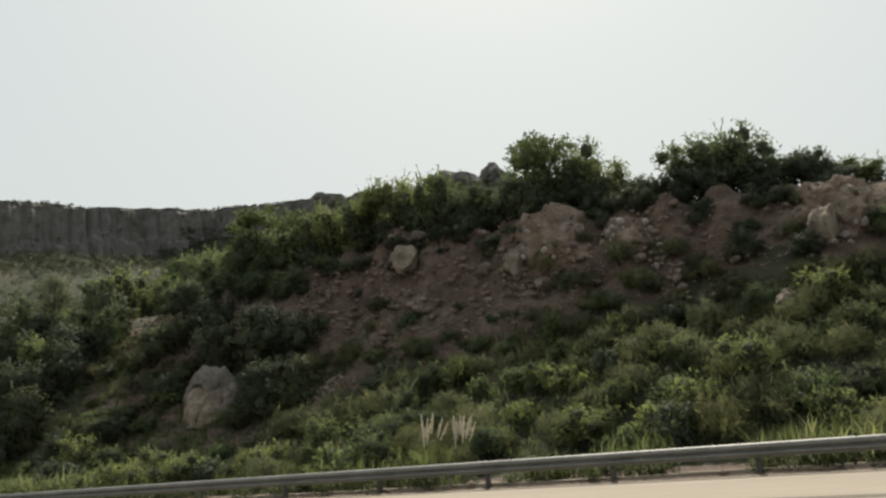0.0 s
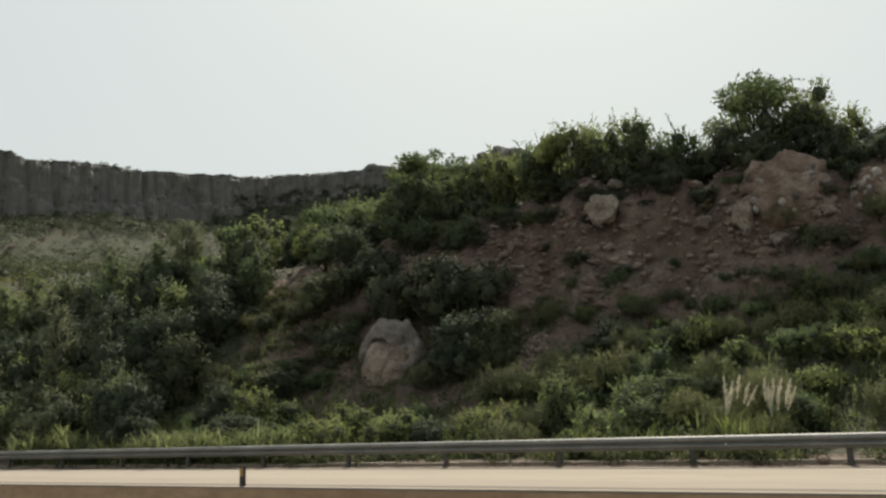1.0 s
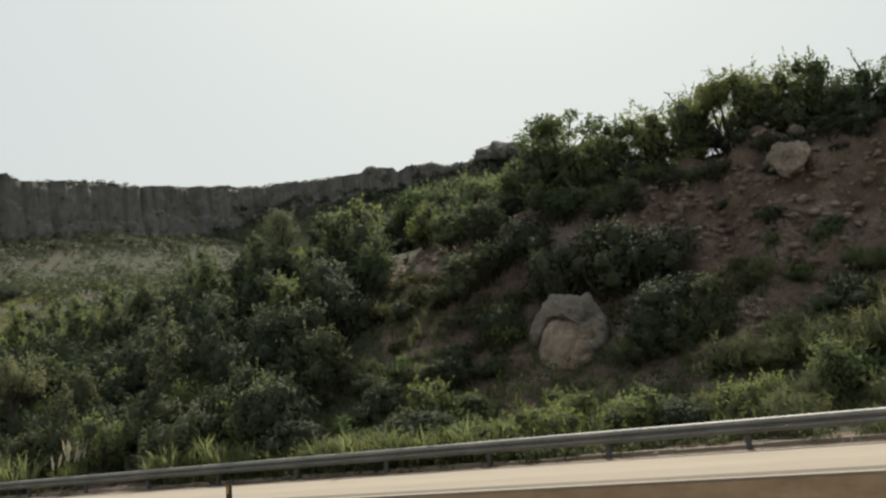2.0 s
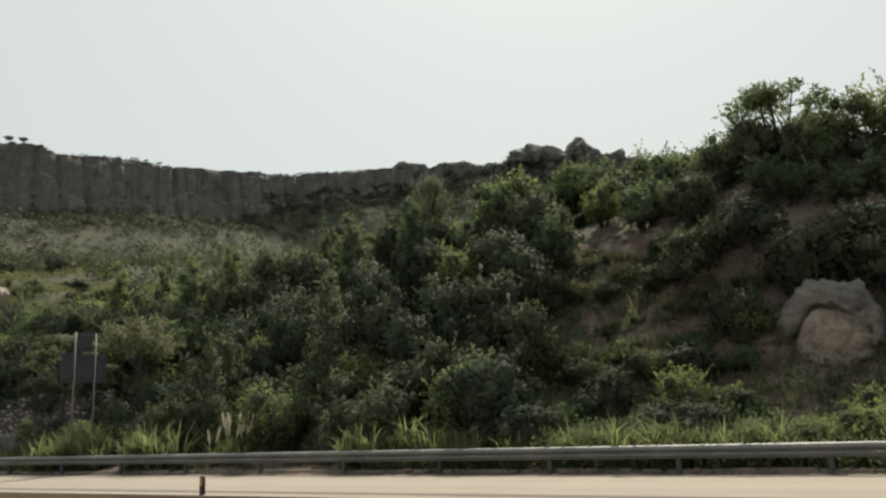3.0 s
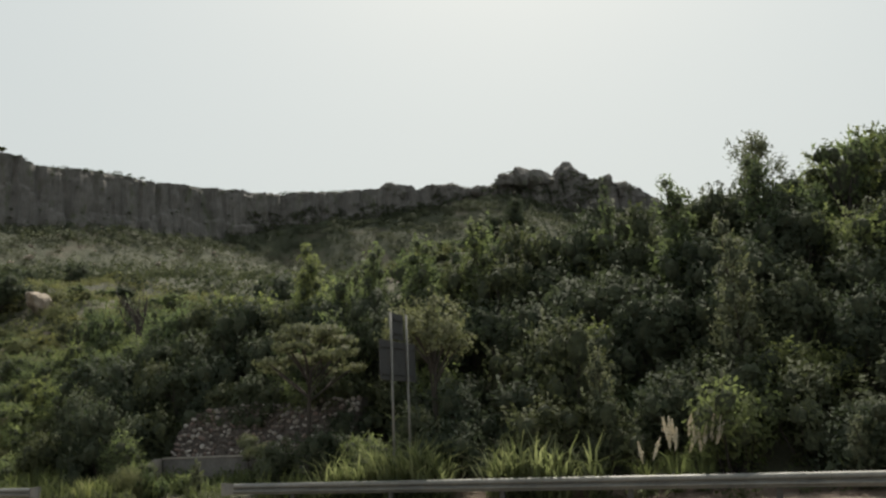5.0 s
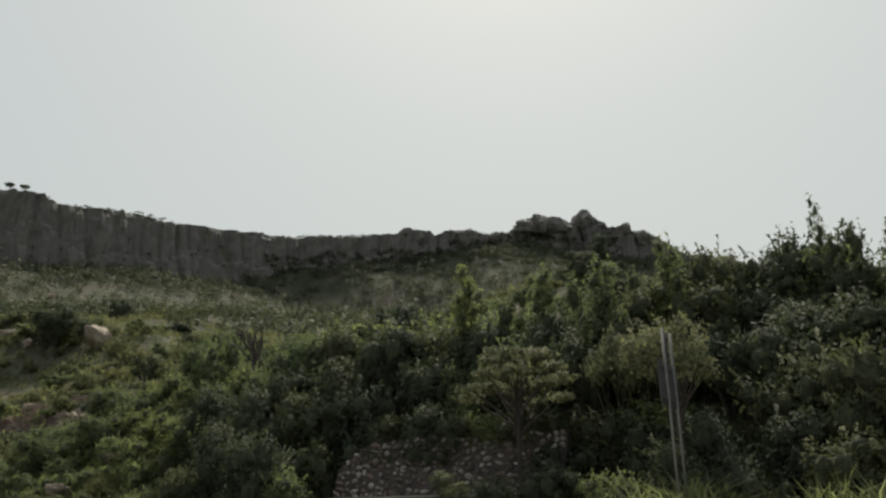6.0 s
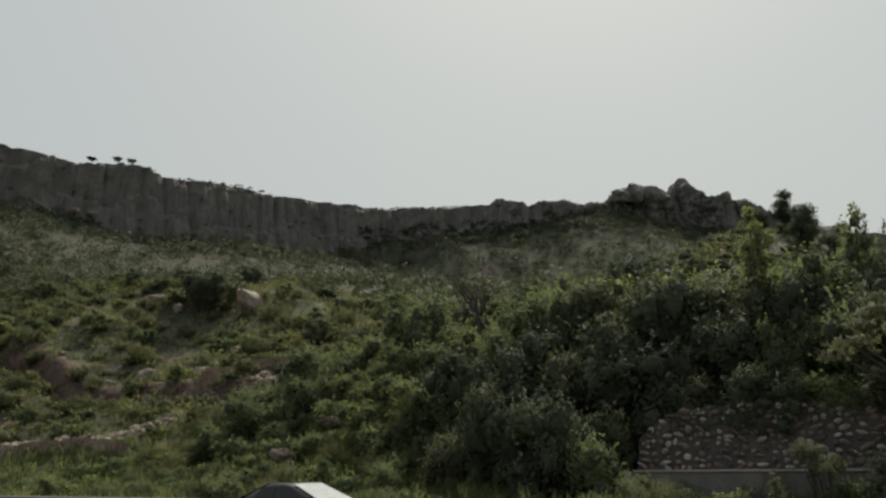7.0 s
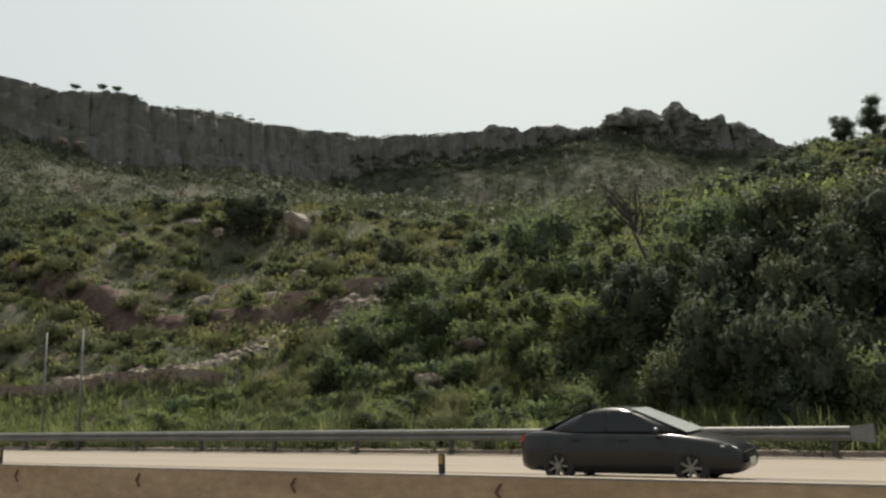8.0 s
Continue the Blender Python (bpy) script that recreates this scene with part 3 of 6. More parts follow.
def make_kind(key, shape, seed, leaves, size, mat, droop=0.0, fill=0.45, slim=0.36, gaps=0.30, sprig=0.022):
    r = random.Random(seed)
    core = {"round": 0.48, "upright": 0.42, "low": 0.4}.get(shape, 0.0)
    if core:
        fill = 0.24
    aspect = {"round": 1.35, "upright": 1.45, "layers": 1.8, "spread": 1.4, "head": 2.0}.get(shape, 1.05)
    lobes = lobes_of(shape, seed)
    sv, sf = [], []
    fork = {"upright": 1.5, "layers": 0.95, "head": 1.15}.get(shape, 0.0)
    if fork:
        limb(sv, sf, (0, 0, -0.2), (0, 0, fork), 0.05, 0.03, 6, 0.03, r, 4)
    if shape == "head":
        limb(sv, sf, (0.1, 0.03, -0.2), (0.26, 0.05, 1.4), 0.04, 0.018, 6, 0.03, r, 4)
    for k, lo in enumerate(lobes):
        root = (0, 0, min(fork, lo[2] * 0.7)) if fork else (r.uniform(-0.08, 0.08), r.uniform(-0.08, 0.08), -0.2)
        limb(sv, sf, root, (lo[0], lo[1], lo[2]), (0.011 if shape == "layers" else 0.018) if fork else 0.034, 0.010, 3 if leaves < 1400 else 4, 0.12, r, 2 if leaves < 1400 else 3)
        if k % 2 and leaves >= 1400:
            tip = (lo[0] * 1.25, lo[1] * 1.25, lo[2] + lo[5] * 0.9)
            limb(sv, sf, (lo[0], lo[1], lo[2]), tip, 0.010, 0.004, 3, 0.1, r, 2)
    # leaves keep their shape when the bush is drawn taller
    v, f, nor = leaf_cloud([(a, b, c * aspect, d, e, g * aspect) for a, b, c, d, e, g in lobes], leaves, size, seed, droop, fill, slim, gaps, sprig)
    v[:, 2] /= aspect
    nor = unit(nor * (1, 1, aspect))
    leaf_count = len(f)
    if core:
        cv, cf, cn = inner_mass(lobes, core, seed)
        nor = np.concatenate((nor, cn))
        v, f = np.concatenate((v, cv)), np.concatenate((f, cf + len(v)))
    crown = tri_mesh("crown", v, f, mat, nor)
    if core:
        crown.materials.append(M_INNER_SHADE)
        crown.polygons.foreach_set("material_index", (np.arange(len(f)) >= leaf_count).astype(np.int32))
    KINDS.setdefault(key, []).append((crown, tri_mesh("stem", sv, sf, M_BARK)))


for q in range(4):
    make_kind("bush", "round", 11 + q, 2700, 0.086, M_LEAF)
    make_kind("dark", "round", 21 + q, 2150, 0.096, M_LEAF_DARK)
for q in range(3):
    make_kind("tall", "upright", 31 + q, 3300, 0.088, M_LEAF)
    make_kind("hummock", "low", 101 + q, 800, 0.14, M_LEAF_OLIVE, sprig=0.006)
    make_kind("far_bush", "round", 91 + q, 900, 0.13, M_LEAF)
    make_kind("far_dark", "round", 95 + q, 900, 0.13, M_LEAF_DARK)
    make_kind("spread", "spread", 41 + q, 4300, 0.075, M_LEAF, gaps=0.34, fill=0.32)
    make_kind("low", "low", 61 + q, 1150, 0.115, M_LEAF)
    make_kind("tussock", "mound", 111 + q, 1500, 0.22, M_TUSSOCK, slim=0.07, droop=-0.25)
    make_kind("dry", "low", 71 + q, 1800, 0.13, M_LEAF_DRY, slim=0.13)
for q in range(2):
    make_kind("pale", "spread", 51 + q, 2600, 0.085, M_LEAF_PALE, 0.35)
    make_kind("umbel", "layers", 55 + q, 3300, 0.078, M_LEAF_PALE, slim=0.42, sprig=0.004)
    make_kind("pale_head", "head", 151 + q, 3000, 0.085, M_LEAF_PALE, gaps=0.4, sprig=0.012)
    make_kind("airy", "upright", 57 + q, 2800, 0.085, M_LEAF_PALE, gaps=0.42)
    make_kind("slender", "upright", 81 + q, 1500, 0.085, M_LEAF, gaps=0.45)

WORDS = {"umbel": ("umbrella_tree", "small tree with flat layered sprays of pale leaves", "tree"),
         "airy": ("pale_tree", "slim tree with small dusty pale green leaves", "tree"),
         "pale_head": ("pale_tree", "slim twin-stemmed tree with a round dusty pale crown", "tree"),
         "tussock": ("grass_tussock", "rounded olive tussock of long fine grass", "tussock"),
         "hummock": ("hummock_shrub", "rounded olive shrub on the open hillside", "shrub"),
         "far_bush": ("hillside_bush", "green bush on the upper hillside", "bush"),
         "far_dark": ("hillside_bush", "dark green bush on the upper hillside", "bush"),
         "bush": ("bush", "dusty green bush growing on the roadside slope", "bush"),
         "dark": ("evergreen_bush", "dense dark green bush, coloured darker for the shade of the thicket", "bush"),
         "tall": ("tree", "small upright green tree on the slope", "tree"),
         "spread": ("tree", "small thorny tree with a flat open crown", "tree"),
         "low": ("shrub", "low green shrub on the stony slope", "shrub"),
         "dry": ("shrub", "low dry olive shrub on bare earth", "shrub"),
         "pale": ("bush", "pale grey-green bush with drooping leaf sprays", "bush"),
         "slender": ("sapling", "thin sapling with sparse leaves above the thicket", "sapling")}


def shrub(key, x, y, wide, high, z=None, label=""):
    crown, stem = KINDS[key][rng.randrange(len(KINDS[key]))]
    name, words, cat = WORDS[key]
    z = float(rough_land(x, y)) if z is None else z
    b = empty(name, (x, y, z - 0.05))
    b.rotation_euler = (rng.uniform(-0.08, 0.08), rng.uniform(-0.08, 0.08), rng.uniform(0, 6.28))
    b.scale = (wide, wide * rng.uniform(0.88, 1.12), high)
    for nm, me in (("crown", crown), ("stem", stem)):
        new(nm, me).parent = b
    return tagged(b, label or words, cat, cat + ("es" if cat == "bush" else "s") + " on the slope")


TRACK = np.array([(-131, 33.4), (-128, 33.3), (-122.1, 32.2), (-118.8, 32.5), (-116.6, 34.0), (-114.2, 36.9), (-112.8, 39.0), (-111.2, 40.7)])
CLEAR = tuple((x + dx, y - dy, r) for x, y in TRACK[1:] for dx, dy, r in ((0, 0, 1.4), (0.9, 1.8, 1.5))) + ((-92.0, 34.0, 1.5), (-39.8, 28.6, 2.4), (-33.0, 31.2, 1.2), (-100.6, 28.8, 1.5), (-99.8, 31.4, 1.2), (-131.6, 55.5, 3.0), (-121.6, 42.4, 1.6), (-124.6, 43.0, 1.4), (-130.7, 44.0, 1.6), (-139.6, 54.4, 1.5),
         (-122.0, 32.0, 1.6), (-118.5, 32.6, 1.6), (-117.2, 34.6, 1.5), (-115.4, 36.2, 1.6), (-113.6, 38.2, 1.6), (-111.6, 40.3, 1.6), (-116.5, 40.4, 1.5), (-119.5, 39.2, 1.5), (-113.5, 41.6, 1.5), (-82.0, 26.2, 1.6), (-79.5, 26.4, 1.9), (-77.0, 26.4, 1.7), (-82.3, 25.0, 1.3), (-128.0, 33.6, 1.2), (-125.0, 32.8, 1.2))


def thicket(n, x0, x1, y0, y1, gap, sizes, tall, *keys):
    """Bushes scattered over a stretch of the plan, none closer than gap; tall: height over width."""
    spots = []
    for _ in range(n * 30):
        if len(spots) >= n:
            break
        x, y = rng.uniform(x0, x1), rng.uniform(y0, y1)
        if all((x - a) ** 2 + (y - b) ** 2 > gap * gap for a, b in spots) and all((x - a) ** 2 + (y - b) ** 2 > c * c for a, b, c in CLEAR):
            spots.append((x, y))
            w = rng.uniform(*sizes)
            shrub(rng.choice(keys), x, y, w, w * rng.uniform(*tall))


# along the crest of the cut: x, y, half-width, height factor
for key, x, y, w, h in (
        ("bush", -10.5, 39.4, 1.3, 0.8), ("bush", -12.8, 38.6, 1.3, 1.2), ("bush", -14.6, 38.6, 1.5, 1.9), ("bush", -15.8, 38.8, 1.7, 2.3), ("bush", -17.6, 38.6, 1.5, 1.9),
        ("low", -19.4, 38.8, 1.0, 0.9), ("bush", -21.2, 38.8, 1.6, 2.1), ("bush", -23.0, 38.8, 1.8, 2.5), ("spread", -24.8, 38.8, 2.1, 3.2), ("bush", -26.8, 38.6, 1.5, 1.9),
        ("bush", -28.8, 38.2, 1.6, 2.1), ("bush", -30.6, 38.0, 1.8, 2.5), ("bush", -32.4, 38.0, 1.7, 2.4), ("spread", -33.8, 38.3, 1.7, 2.6),
        ("bush", -35.2, 38.2, 1.6, 2.5), ("bush", -37.0, 38.0, 1.6, 2.4), ("bush", -39.0, 37.9, 1.6, 2.2), ("spread", -41.3, 37.6, 2.3, 2.3),
        ("bush", -43.2, 37.4, 1.6, 1.8), ("bush", -44.5, 38.4, 1.7, 1.8), ("bush", -46.2, 39.2, 1.8, 1.9), ("bush", -47.3, 41.0, 1.8, 1.7), ("dark", -49.6, 40.8, 1.7, 1.8), ("spread", -51.8, 42.0, 2.0, 2.7),
        ("dark", -53.6, 40.6, 1.5, 1.8), ("dark", -56.4, 39.3, 1.6, 1.9), ("bush", -54.8, 38.0, 1.6, 1.8)):
    shrub(key, x, y, w * 1.08, h * 1.12)
thicket(26, -50, -9, 39.5, 44.5, 1.5, (0.9, 1.4), (0.7, 1.0), "far_bush", "far_dark")
thicket(36, -46, -11, 36.3, 37.3, 0.85, (0.7, 1.1), (0.7, 1.1), "dark", "dark", "low")
# small dark shrubs added to give the shaded band below the crest
thicket(22, -46, -10, 35.6, 36.6, 0.9, (0.4, 0.8), (0.7, 1.1), "dark", "dark", "dry")
thicket(34, -46, -11, 37.6, 38.6, 0.9, (1.0, 1.4), (0.9, 1.3), "dark", "far_dark")
for key, x, y, w, h in (("bush", -40.4, 36.8, 1.6, 1.9), ("dark", -42.4, 36.6, 1.7, 2.2), ("bush", -44.2, 38.6, 1.6, 1.6), ("bush", -45.8, 40.0, 1.8, 1.7), ("dark", -48.4, 41.6, 1.7, 1.8),
                        ("bush", -50.6, 41.4, 1.7, 2.4), ("spread", -52.6, 42.4, 1.9, 3.8), ("bush", -55.4, 41.2, 1.6, 2.2)):
    shrub(key, x, y, w, h)
# the dark bushes round the boulder and up the slope behind it
for key, x, y, w, h in (
        ("dark", -36.2, 33.4, 1.8, 2.0), ("dark", -38.4, 32.6, 1.9, 2.3), ("dark", -40.2, 32.0, 1.9, 2.5), ("dark", -35.2, 31.6, 1.4, 1.3), ("dark", -42.4, 33.6, 1.9, 2.0),
        ("bush", -41.0, 35.2, 1.7, 1.6), ("dark", -44.6, 34.6, 1.7, 1.7), ("bush", -38.6, 35.6, 1.5, 1.4), ("dark", -36.0, 30.0, 1.5, 1.8), ("dark", -34.4, 30.8, 1.4, 1.5), ("dark", -37.4, 33.0, 1.8, 2.2), ("dark", -42.6, 30.4, 1.3, 1.2), ("dark", -44.6, 31.6, 1.5, 1.5), ("bush", -47.0, 35.8, 1.7, 1.8),
        ("bush", -49.4, 37.2, 1.6, 1.7), ("dark", -51.6, 34.8, 1.8, 1.9), ("bush", -46.4, 38.2, 1.5, 1.5), ("low", -44.2, 29.6, 1.2, 1.1), ("low", -42.6, 27.2, 1.2, 1.2)):
    shrub(key, x, y, w, h)
# the thicket between the boulder and the stone wall, down to the rail
# mostly dark leaf, which carries the thicket's shade in its colour
thicket(34, -70, -49.5, 24.3, 29.0, 1.5, (1.3, 2.0), (1.1, 1.6), "dark", "dark", "dark", "dark", "dark", "dark", "bush")
thicket(34, -72, -50, 29.0, 35.5, 1.6, (1.5, 2.1), (1.1, 1.6), "dark", "dark", "dark", "bush")
thicket(18, -73, -54, 35.0, 39.5, 1.7, (1.5, 2.0), (1.2, 1.6), "far_bush", "far_dark")
for key, x, y, w, h in (("tall", -57.9, 33.6, 1.7, 2.2), ("tall", -61.0, 32.8, 1.9, 2.5), ("tall", -72.8, 32.8, 1.8, 2.4), ("tall", -79.6, 33.6, 1.8, 2.5),
                        ("umbel", -74.0, 26.3, 2.35, 4.2), ("pale_head", -68.6, 26.5, 1.75, 3.35), ("airy", -62.2, 24.9, 0.9, 1.8), ("airy", -58.4, 27.5, 1.5, 2.6), ("airy", -55.3, 23.6, 0.55, 0.75), ("slender", -52.7, 23.6, 0.6, 1.0), ("pale", -76.8, 26.2, 0.75, 1.5), ("pale_head", -58.2, 35.6, 1.4, 2.85), ("bush", -51.9, 42.0, 1.9, 3.5), ("bush", -49.6, 42.0, 1.6, 2.2), ("bush", -73.4, 34.8, 1.7, 3.7), ("bush", -71.0, 35.4, 1.8, 3.6), ("dark", -68.4, 35.6, 1.9, 3.7), ("dark", -66.0, 36.0, 1.9, 3.4), ("dark", -63.4, 36.2, 1.9, 3.2), ("dark", -60.6, 36.4, 1.9, 3.2), ("slender", -64.0, 35.0, 0.9, 2.4), ("slender", -69.2, 34.6, 0.7, 1.7),
                        ("dark", -63.8, 31.6, 1.9, 2.4), ("dark", -66.2, 31.2, 1.9, 2.3), ("dark", -69.4, 31.8, 1.9, 2.6), ("pale", -71.4, 30.2, 1.6, 3.6), ("tall", -70.0, 33.6, 1.7, 2.4), ("dark", -67.0, 34.4, 1.9, 2.3), ("tall", -75.6, 33.4, 1.7, 2.4), ("dark", -65.0, 35.6, 1.8, 2.2)):
    shrub(key, x, y, w, h)
# behind and above the stone wall
thicket(24, -92, -72, 29.9, 34.5, 1.6, (1.5, 2.2), (1.2, 1.7), "dark", "dark", "bush")
thicket(20, -94, -68, 34.5, 41, 2.0, (1.5, 2.0), (1.1, 1.6), "far_bush", "far_dark")
thicket(10, -86.5, -83.6, 25.6, 29.6, 1.1, (1.0, 1.4), (1.0, 1.5), "dark", "dark", "bush")
for key, x, y, w, h in (("dark", -83.9, 28.4, 1.3, 1.5), ("dark", -81.2, 29.1, 1.3, 1.6), ("dark", -79.4, 29.0, 1.4, 1.8), ("dark", -77.8, 28.9, 1.2, 1.4), ("bush", -76.4, 29.1, 1.4, 1.7), ("dark", -74.8, 29.0, 1.4, 1.6), ("dark", -73.2, 28.6, 1.5, 1.8), ("bush", -72.4, 26.4, 1.3, 1.2),
                        ("dark", -74.8, 25.3, 1.2, 1.6), ("dark", -72.7, 25.1, 1.2, 1.5), ("low", -76.2, 26.2, 0.8, 1.2), ("tussock", -81.2, 23.7, 0.8, 1.5), ("tussock", -80.4, 23.6, 0.9, 1.7), ("low", -80.0, 24.2, 0.8, 1.4), ("airy", -77.6, 24.0, 0.5, 0.6), ("bush", -82.0, 25.4, 0.9, 1.0), ("low", -79.0, 25.2, 0.9, 1.1), ("bush", -70.6, 25.0, 1.3, 1.4)):
    shrub(key, x, y, w, h, 2.7 if 28.8 < y and x < -74 else None)
# the green bank beyond the wall
for key, x, y, w, h in (("bush", -99.0, 38.4, 2.3, 4.1), ("bush", -90.6, 35.8, 2.3, 3.1), ("bush", -88.6, 35.0, 1.9, 2.2), ("bush", -97.4, 38.0, 1.9, 2.2), ("bush", -91.6, 37.0, 2.2, 2.3), ("bush", -89.4, 37.2, 2.0, 2.2), ("bush", -93.6, 31.2, 1.5, 1.7),
                        ("bush", -105.2, 37.4, 1.9, 2.2), ("bush", -102.6, 37.8, 1.9, 2.2), ("dark", -107.6, 37.8, 1.7, 1.7), ("bush", -94.2, 36.6, 1.9, 2.0)):
    shrub(key, x, y, w, h)
thicket(34, -107, -88, 29.5, 37, 1.6, (1.2, 1.8), (0.9, 1.4), "bush", "bush", "low")
# dark leaf in place of the shade under overhanging trees
thicket(14, -90, -83.5, 26.5, 31, 1.2, (1.3, 1.8), (1.3, 1.8), "dark")
thicket(46, -116, -90, 24.6, 30.5, 1.2, (0.8, 1.3), (0.7, 1.1), "low", "low", "bush")
thicket(20, -104, -80, 40, 52, 2.4, (1.2, 1.9), (0.8, 1.2), "far_bush", "far_dark")
thicket(10, -96, -76, 50, 56, 2.4, (0.8, 1.2), (0.4, 0.7), "far_bush", "far_dark")
thicket(42, -116, -90, 24.2, 31.0, 1.15, (0.8, 1.4), (0.9, 1.4), "tussock", "tussock", "low")
thicket(30, -112, -88, 30.5, 36.5, 1.3, (0.8, 1.3), (0.9, 1.4), "tussock", "low")
# the open hillside
thicket(40, -104, -72, 61, 82, 2.2, (1.2, 1.9), (0.6, 1.0), "far_bush", "far_dark")
thicket(40, -160, -108, 33, 46, 2.0, (0.7, 1.2), (0.7, 1.1), "low", "low", "far_bush", "far_dark")
thicket(70, -172, -96, 46, 72, 2.6, (1.0, 1.9), (0.6, 1.0), "far_bush", "far_dark", "far_bush")
thicket(230, -172, -104, 33, 62, 1.45, (0.9, 1.8), (0.8, 1.3), "hummock", "hummock", "hummock", "tussock")
thicket(60, -230, -150, 45, 95, 3.0, (1.6, 2.8), (0.7, 1.1), "hummock", "far_dark")
thicket(22, -90, -77, 53.0, 58.5, 1.5, (0.8, 1.3), (0.5, 0.8), "hummock")
shrub("dark", -136.2, 56.0, 3.9, 3.5)
# the stony slope below the cut
thicket(60, -37, -9, 24.2, 31.5, 1.15, (0.8, 1.5), (0.9, 1.4), "tussock", "tussock", "low")
thicket(34, -24, -9, 31.0, 35.8, 1.15, (0.8, 1.4), (0.9, 1.4), "tussock", "tussock", "dry")
thicket(16, -34, -20, 32.2, 34.2, 1.1, (0.5, 0.9), (0.8, 1.3), "tussock", "dry", "low")
thicket(10, -36, -24, 31.0, 32.6, 1.2, (0.6, 1.0), (0.9, 1.3), "tussock", "low")
thicket(16, -50, -40, 24.0, 30.0, 1.3, (0.7, 1.1), (0.9, 1.3), "tussock", "low")
thicket(26, -36, -9, 24.6, 30.5, 1.5, (0.8, 1.3), (0.8, 1.3), "low", "bush", "dark", "bush")
thicket(14, -23, -9, 31.5, 35.6, 1.6, (0.7, 1.1), (0.8, 1.3), "low", "bush", "dark")
thicket(16, -49.5, -42, 28.5, 34.5, 1.2, (0.6, 1.0), (0.7, 1.1), "low", "dry", "dry")
thicket(24, -50, -41.5, 24.5, 33.5, 1.35, (0.8, 1.3), (0.8, 1.2), "dark", "low", "dark", "dry")
thicket(9, -36, -24, 33.2, 35.0, 1.6, (0.5, 0.9), (0.7, 1.1), "dark", "low", "dry")
thicket(12, -48, -37, 23.8, 28.6, 1.3, (0.9, 1.3), (0.8, 1.2), "low", "dark", "bush")


# ---- trees on the hill and on the skyline ----
def tree(x, y, tall, wide, label, seed):
    r = random.Random(seed)
    z = float(rough_land(x, y))
    t = empty("tree", (x, y, z - 0.1))
    sv, sf = [], []
    fork = tall * 0.22
    limb(sv, sf, (0, 0, -0.3), (0, 0, fork), tall * 0.028, tall * 0.02, 7, 0.05, r)
    lobes = []
    for k in range(20):
        an = k * 2.4
        q = wide * r.uniform(0.1, 0.62)
        c = (math.cos(an) * q, math.sin(an) * q, tall * (0.54 + r.uniform(-0.34, 0.32) * (1.15 - q / wide)))
        limb(sv, sf, (0, 0, fork * r.uniform(0.7, 1.0)), c, tall * 0.012, tall * 0.004, 5, 0.1, r)
        s = wide * r.uniform(0.34, 0.5)
        lobes.append((*c, s, s, s * 0.75))
    v, f, nor = leaf_cloud(lobes, 6000, 0.13, seed, 0.1, 0.35, sprig=0.001)
    new("crown", tri_mesh("crown", v, f, M_LEAF_DARK, nor)).parent = t
    new("trunk", tri_mesh("trunk", sv, sf, M_BARK)).parent = t
    return tagged(t, label, "tree", "trees on the hill")


for k, (x, y, h, w) in enumerate(((-86.7, 75, 3.6, 1.3), (-84.4, 75, 4.4, 1.5), (-88.6, 76, 1.8, 1.3), (-80.6, 57, 4.6, 1.5), (-78.6, 58, 4.8, 1.4))):
    tree(x, y, h, w, "small dark round-headed tree on the hilltop", 90 + k)


def rim_point(s, back):
    k = min(len(RIM) - 2, int(np.searchsorted(RIM_S, s, side="right") - 1))
    p = RIM[k] + (RIM[k + 1] - RIM[k]) * (s - RIM_S[k]) / (RIM_S[k + 1] - RIM_S[k])
    t = (RIM[k + 1] - RIM[k]) / np.hypot(*(RIM[k + 1] - RIM[k]))
    return p[0] - t[1] * back, p[1] + t[0] * back


for k, s in enumerate((193.0, 201.0, 205.5)):
    x, y = rim_point(s, 2.0)
    r = random.Random(300 + k)
    t = empty("tree", (x, y, float(np.interp(s, EDGE_S, EDGE_Z)) - 0.8))
    sv, sf = [], []
    limb(sv, sf, (0, 0, -0.5), (0, 0, 2.4), 0.16, 0.1, 6, 0.05, r)
    lobes = []
    for q in range(6):
        an = q * 1.05
        c = (math.cos(an) * 0.9, math.sin(an) * 0.9, 2.9 + r.uniform(-0.2, 0.3))
        limb(sv, sf, (0, 0, 1.9), c, 0.07, 0.03, 4, 0.1, r)
        lobes.append((*c, 0.8, 0.8, 0.38))
    v, f, nor = leaf_cloud(lobes, 900, 0.3, 300 + k, sprig=0.002)
    new("crown", tri_mesh("crown", v, f, M_LEAF_DARK, nor)).parent = t
    new("trunk", tri_mesh("trunk", sv, sf, M_BARK)).parent = t
    tagged(t, "lone flat-topped tree on the escarpment edge", "tree", "trees on the skyline")


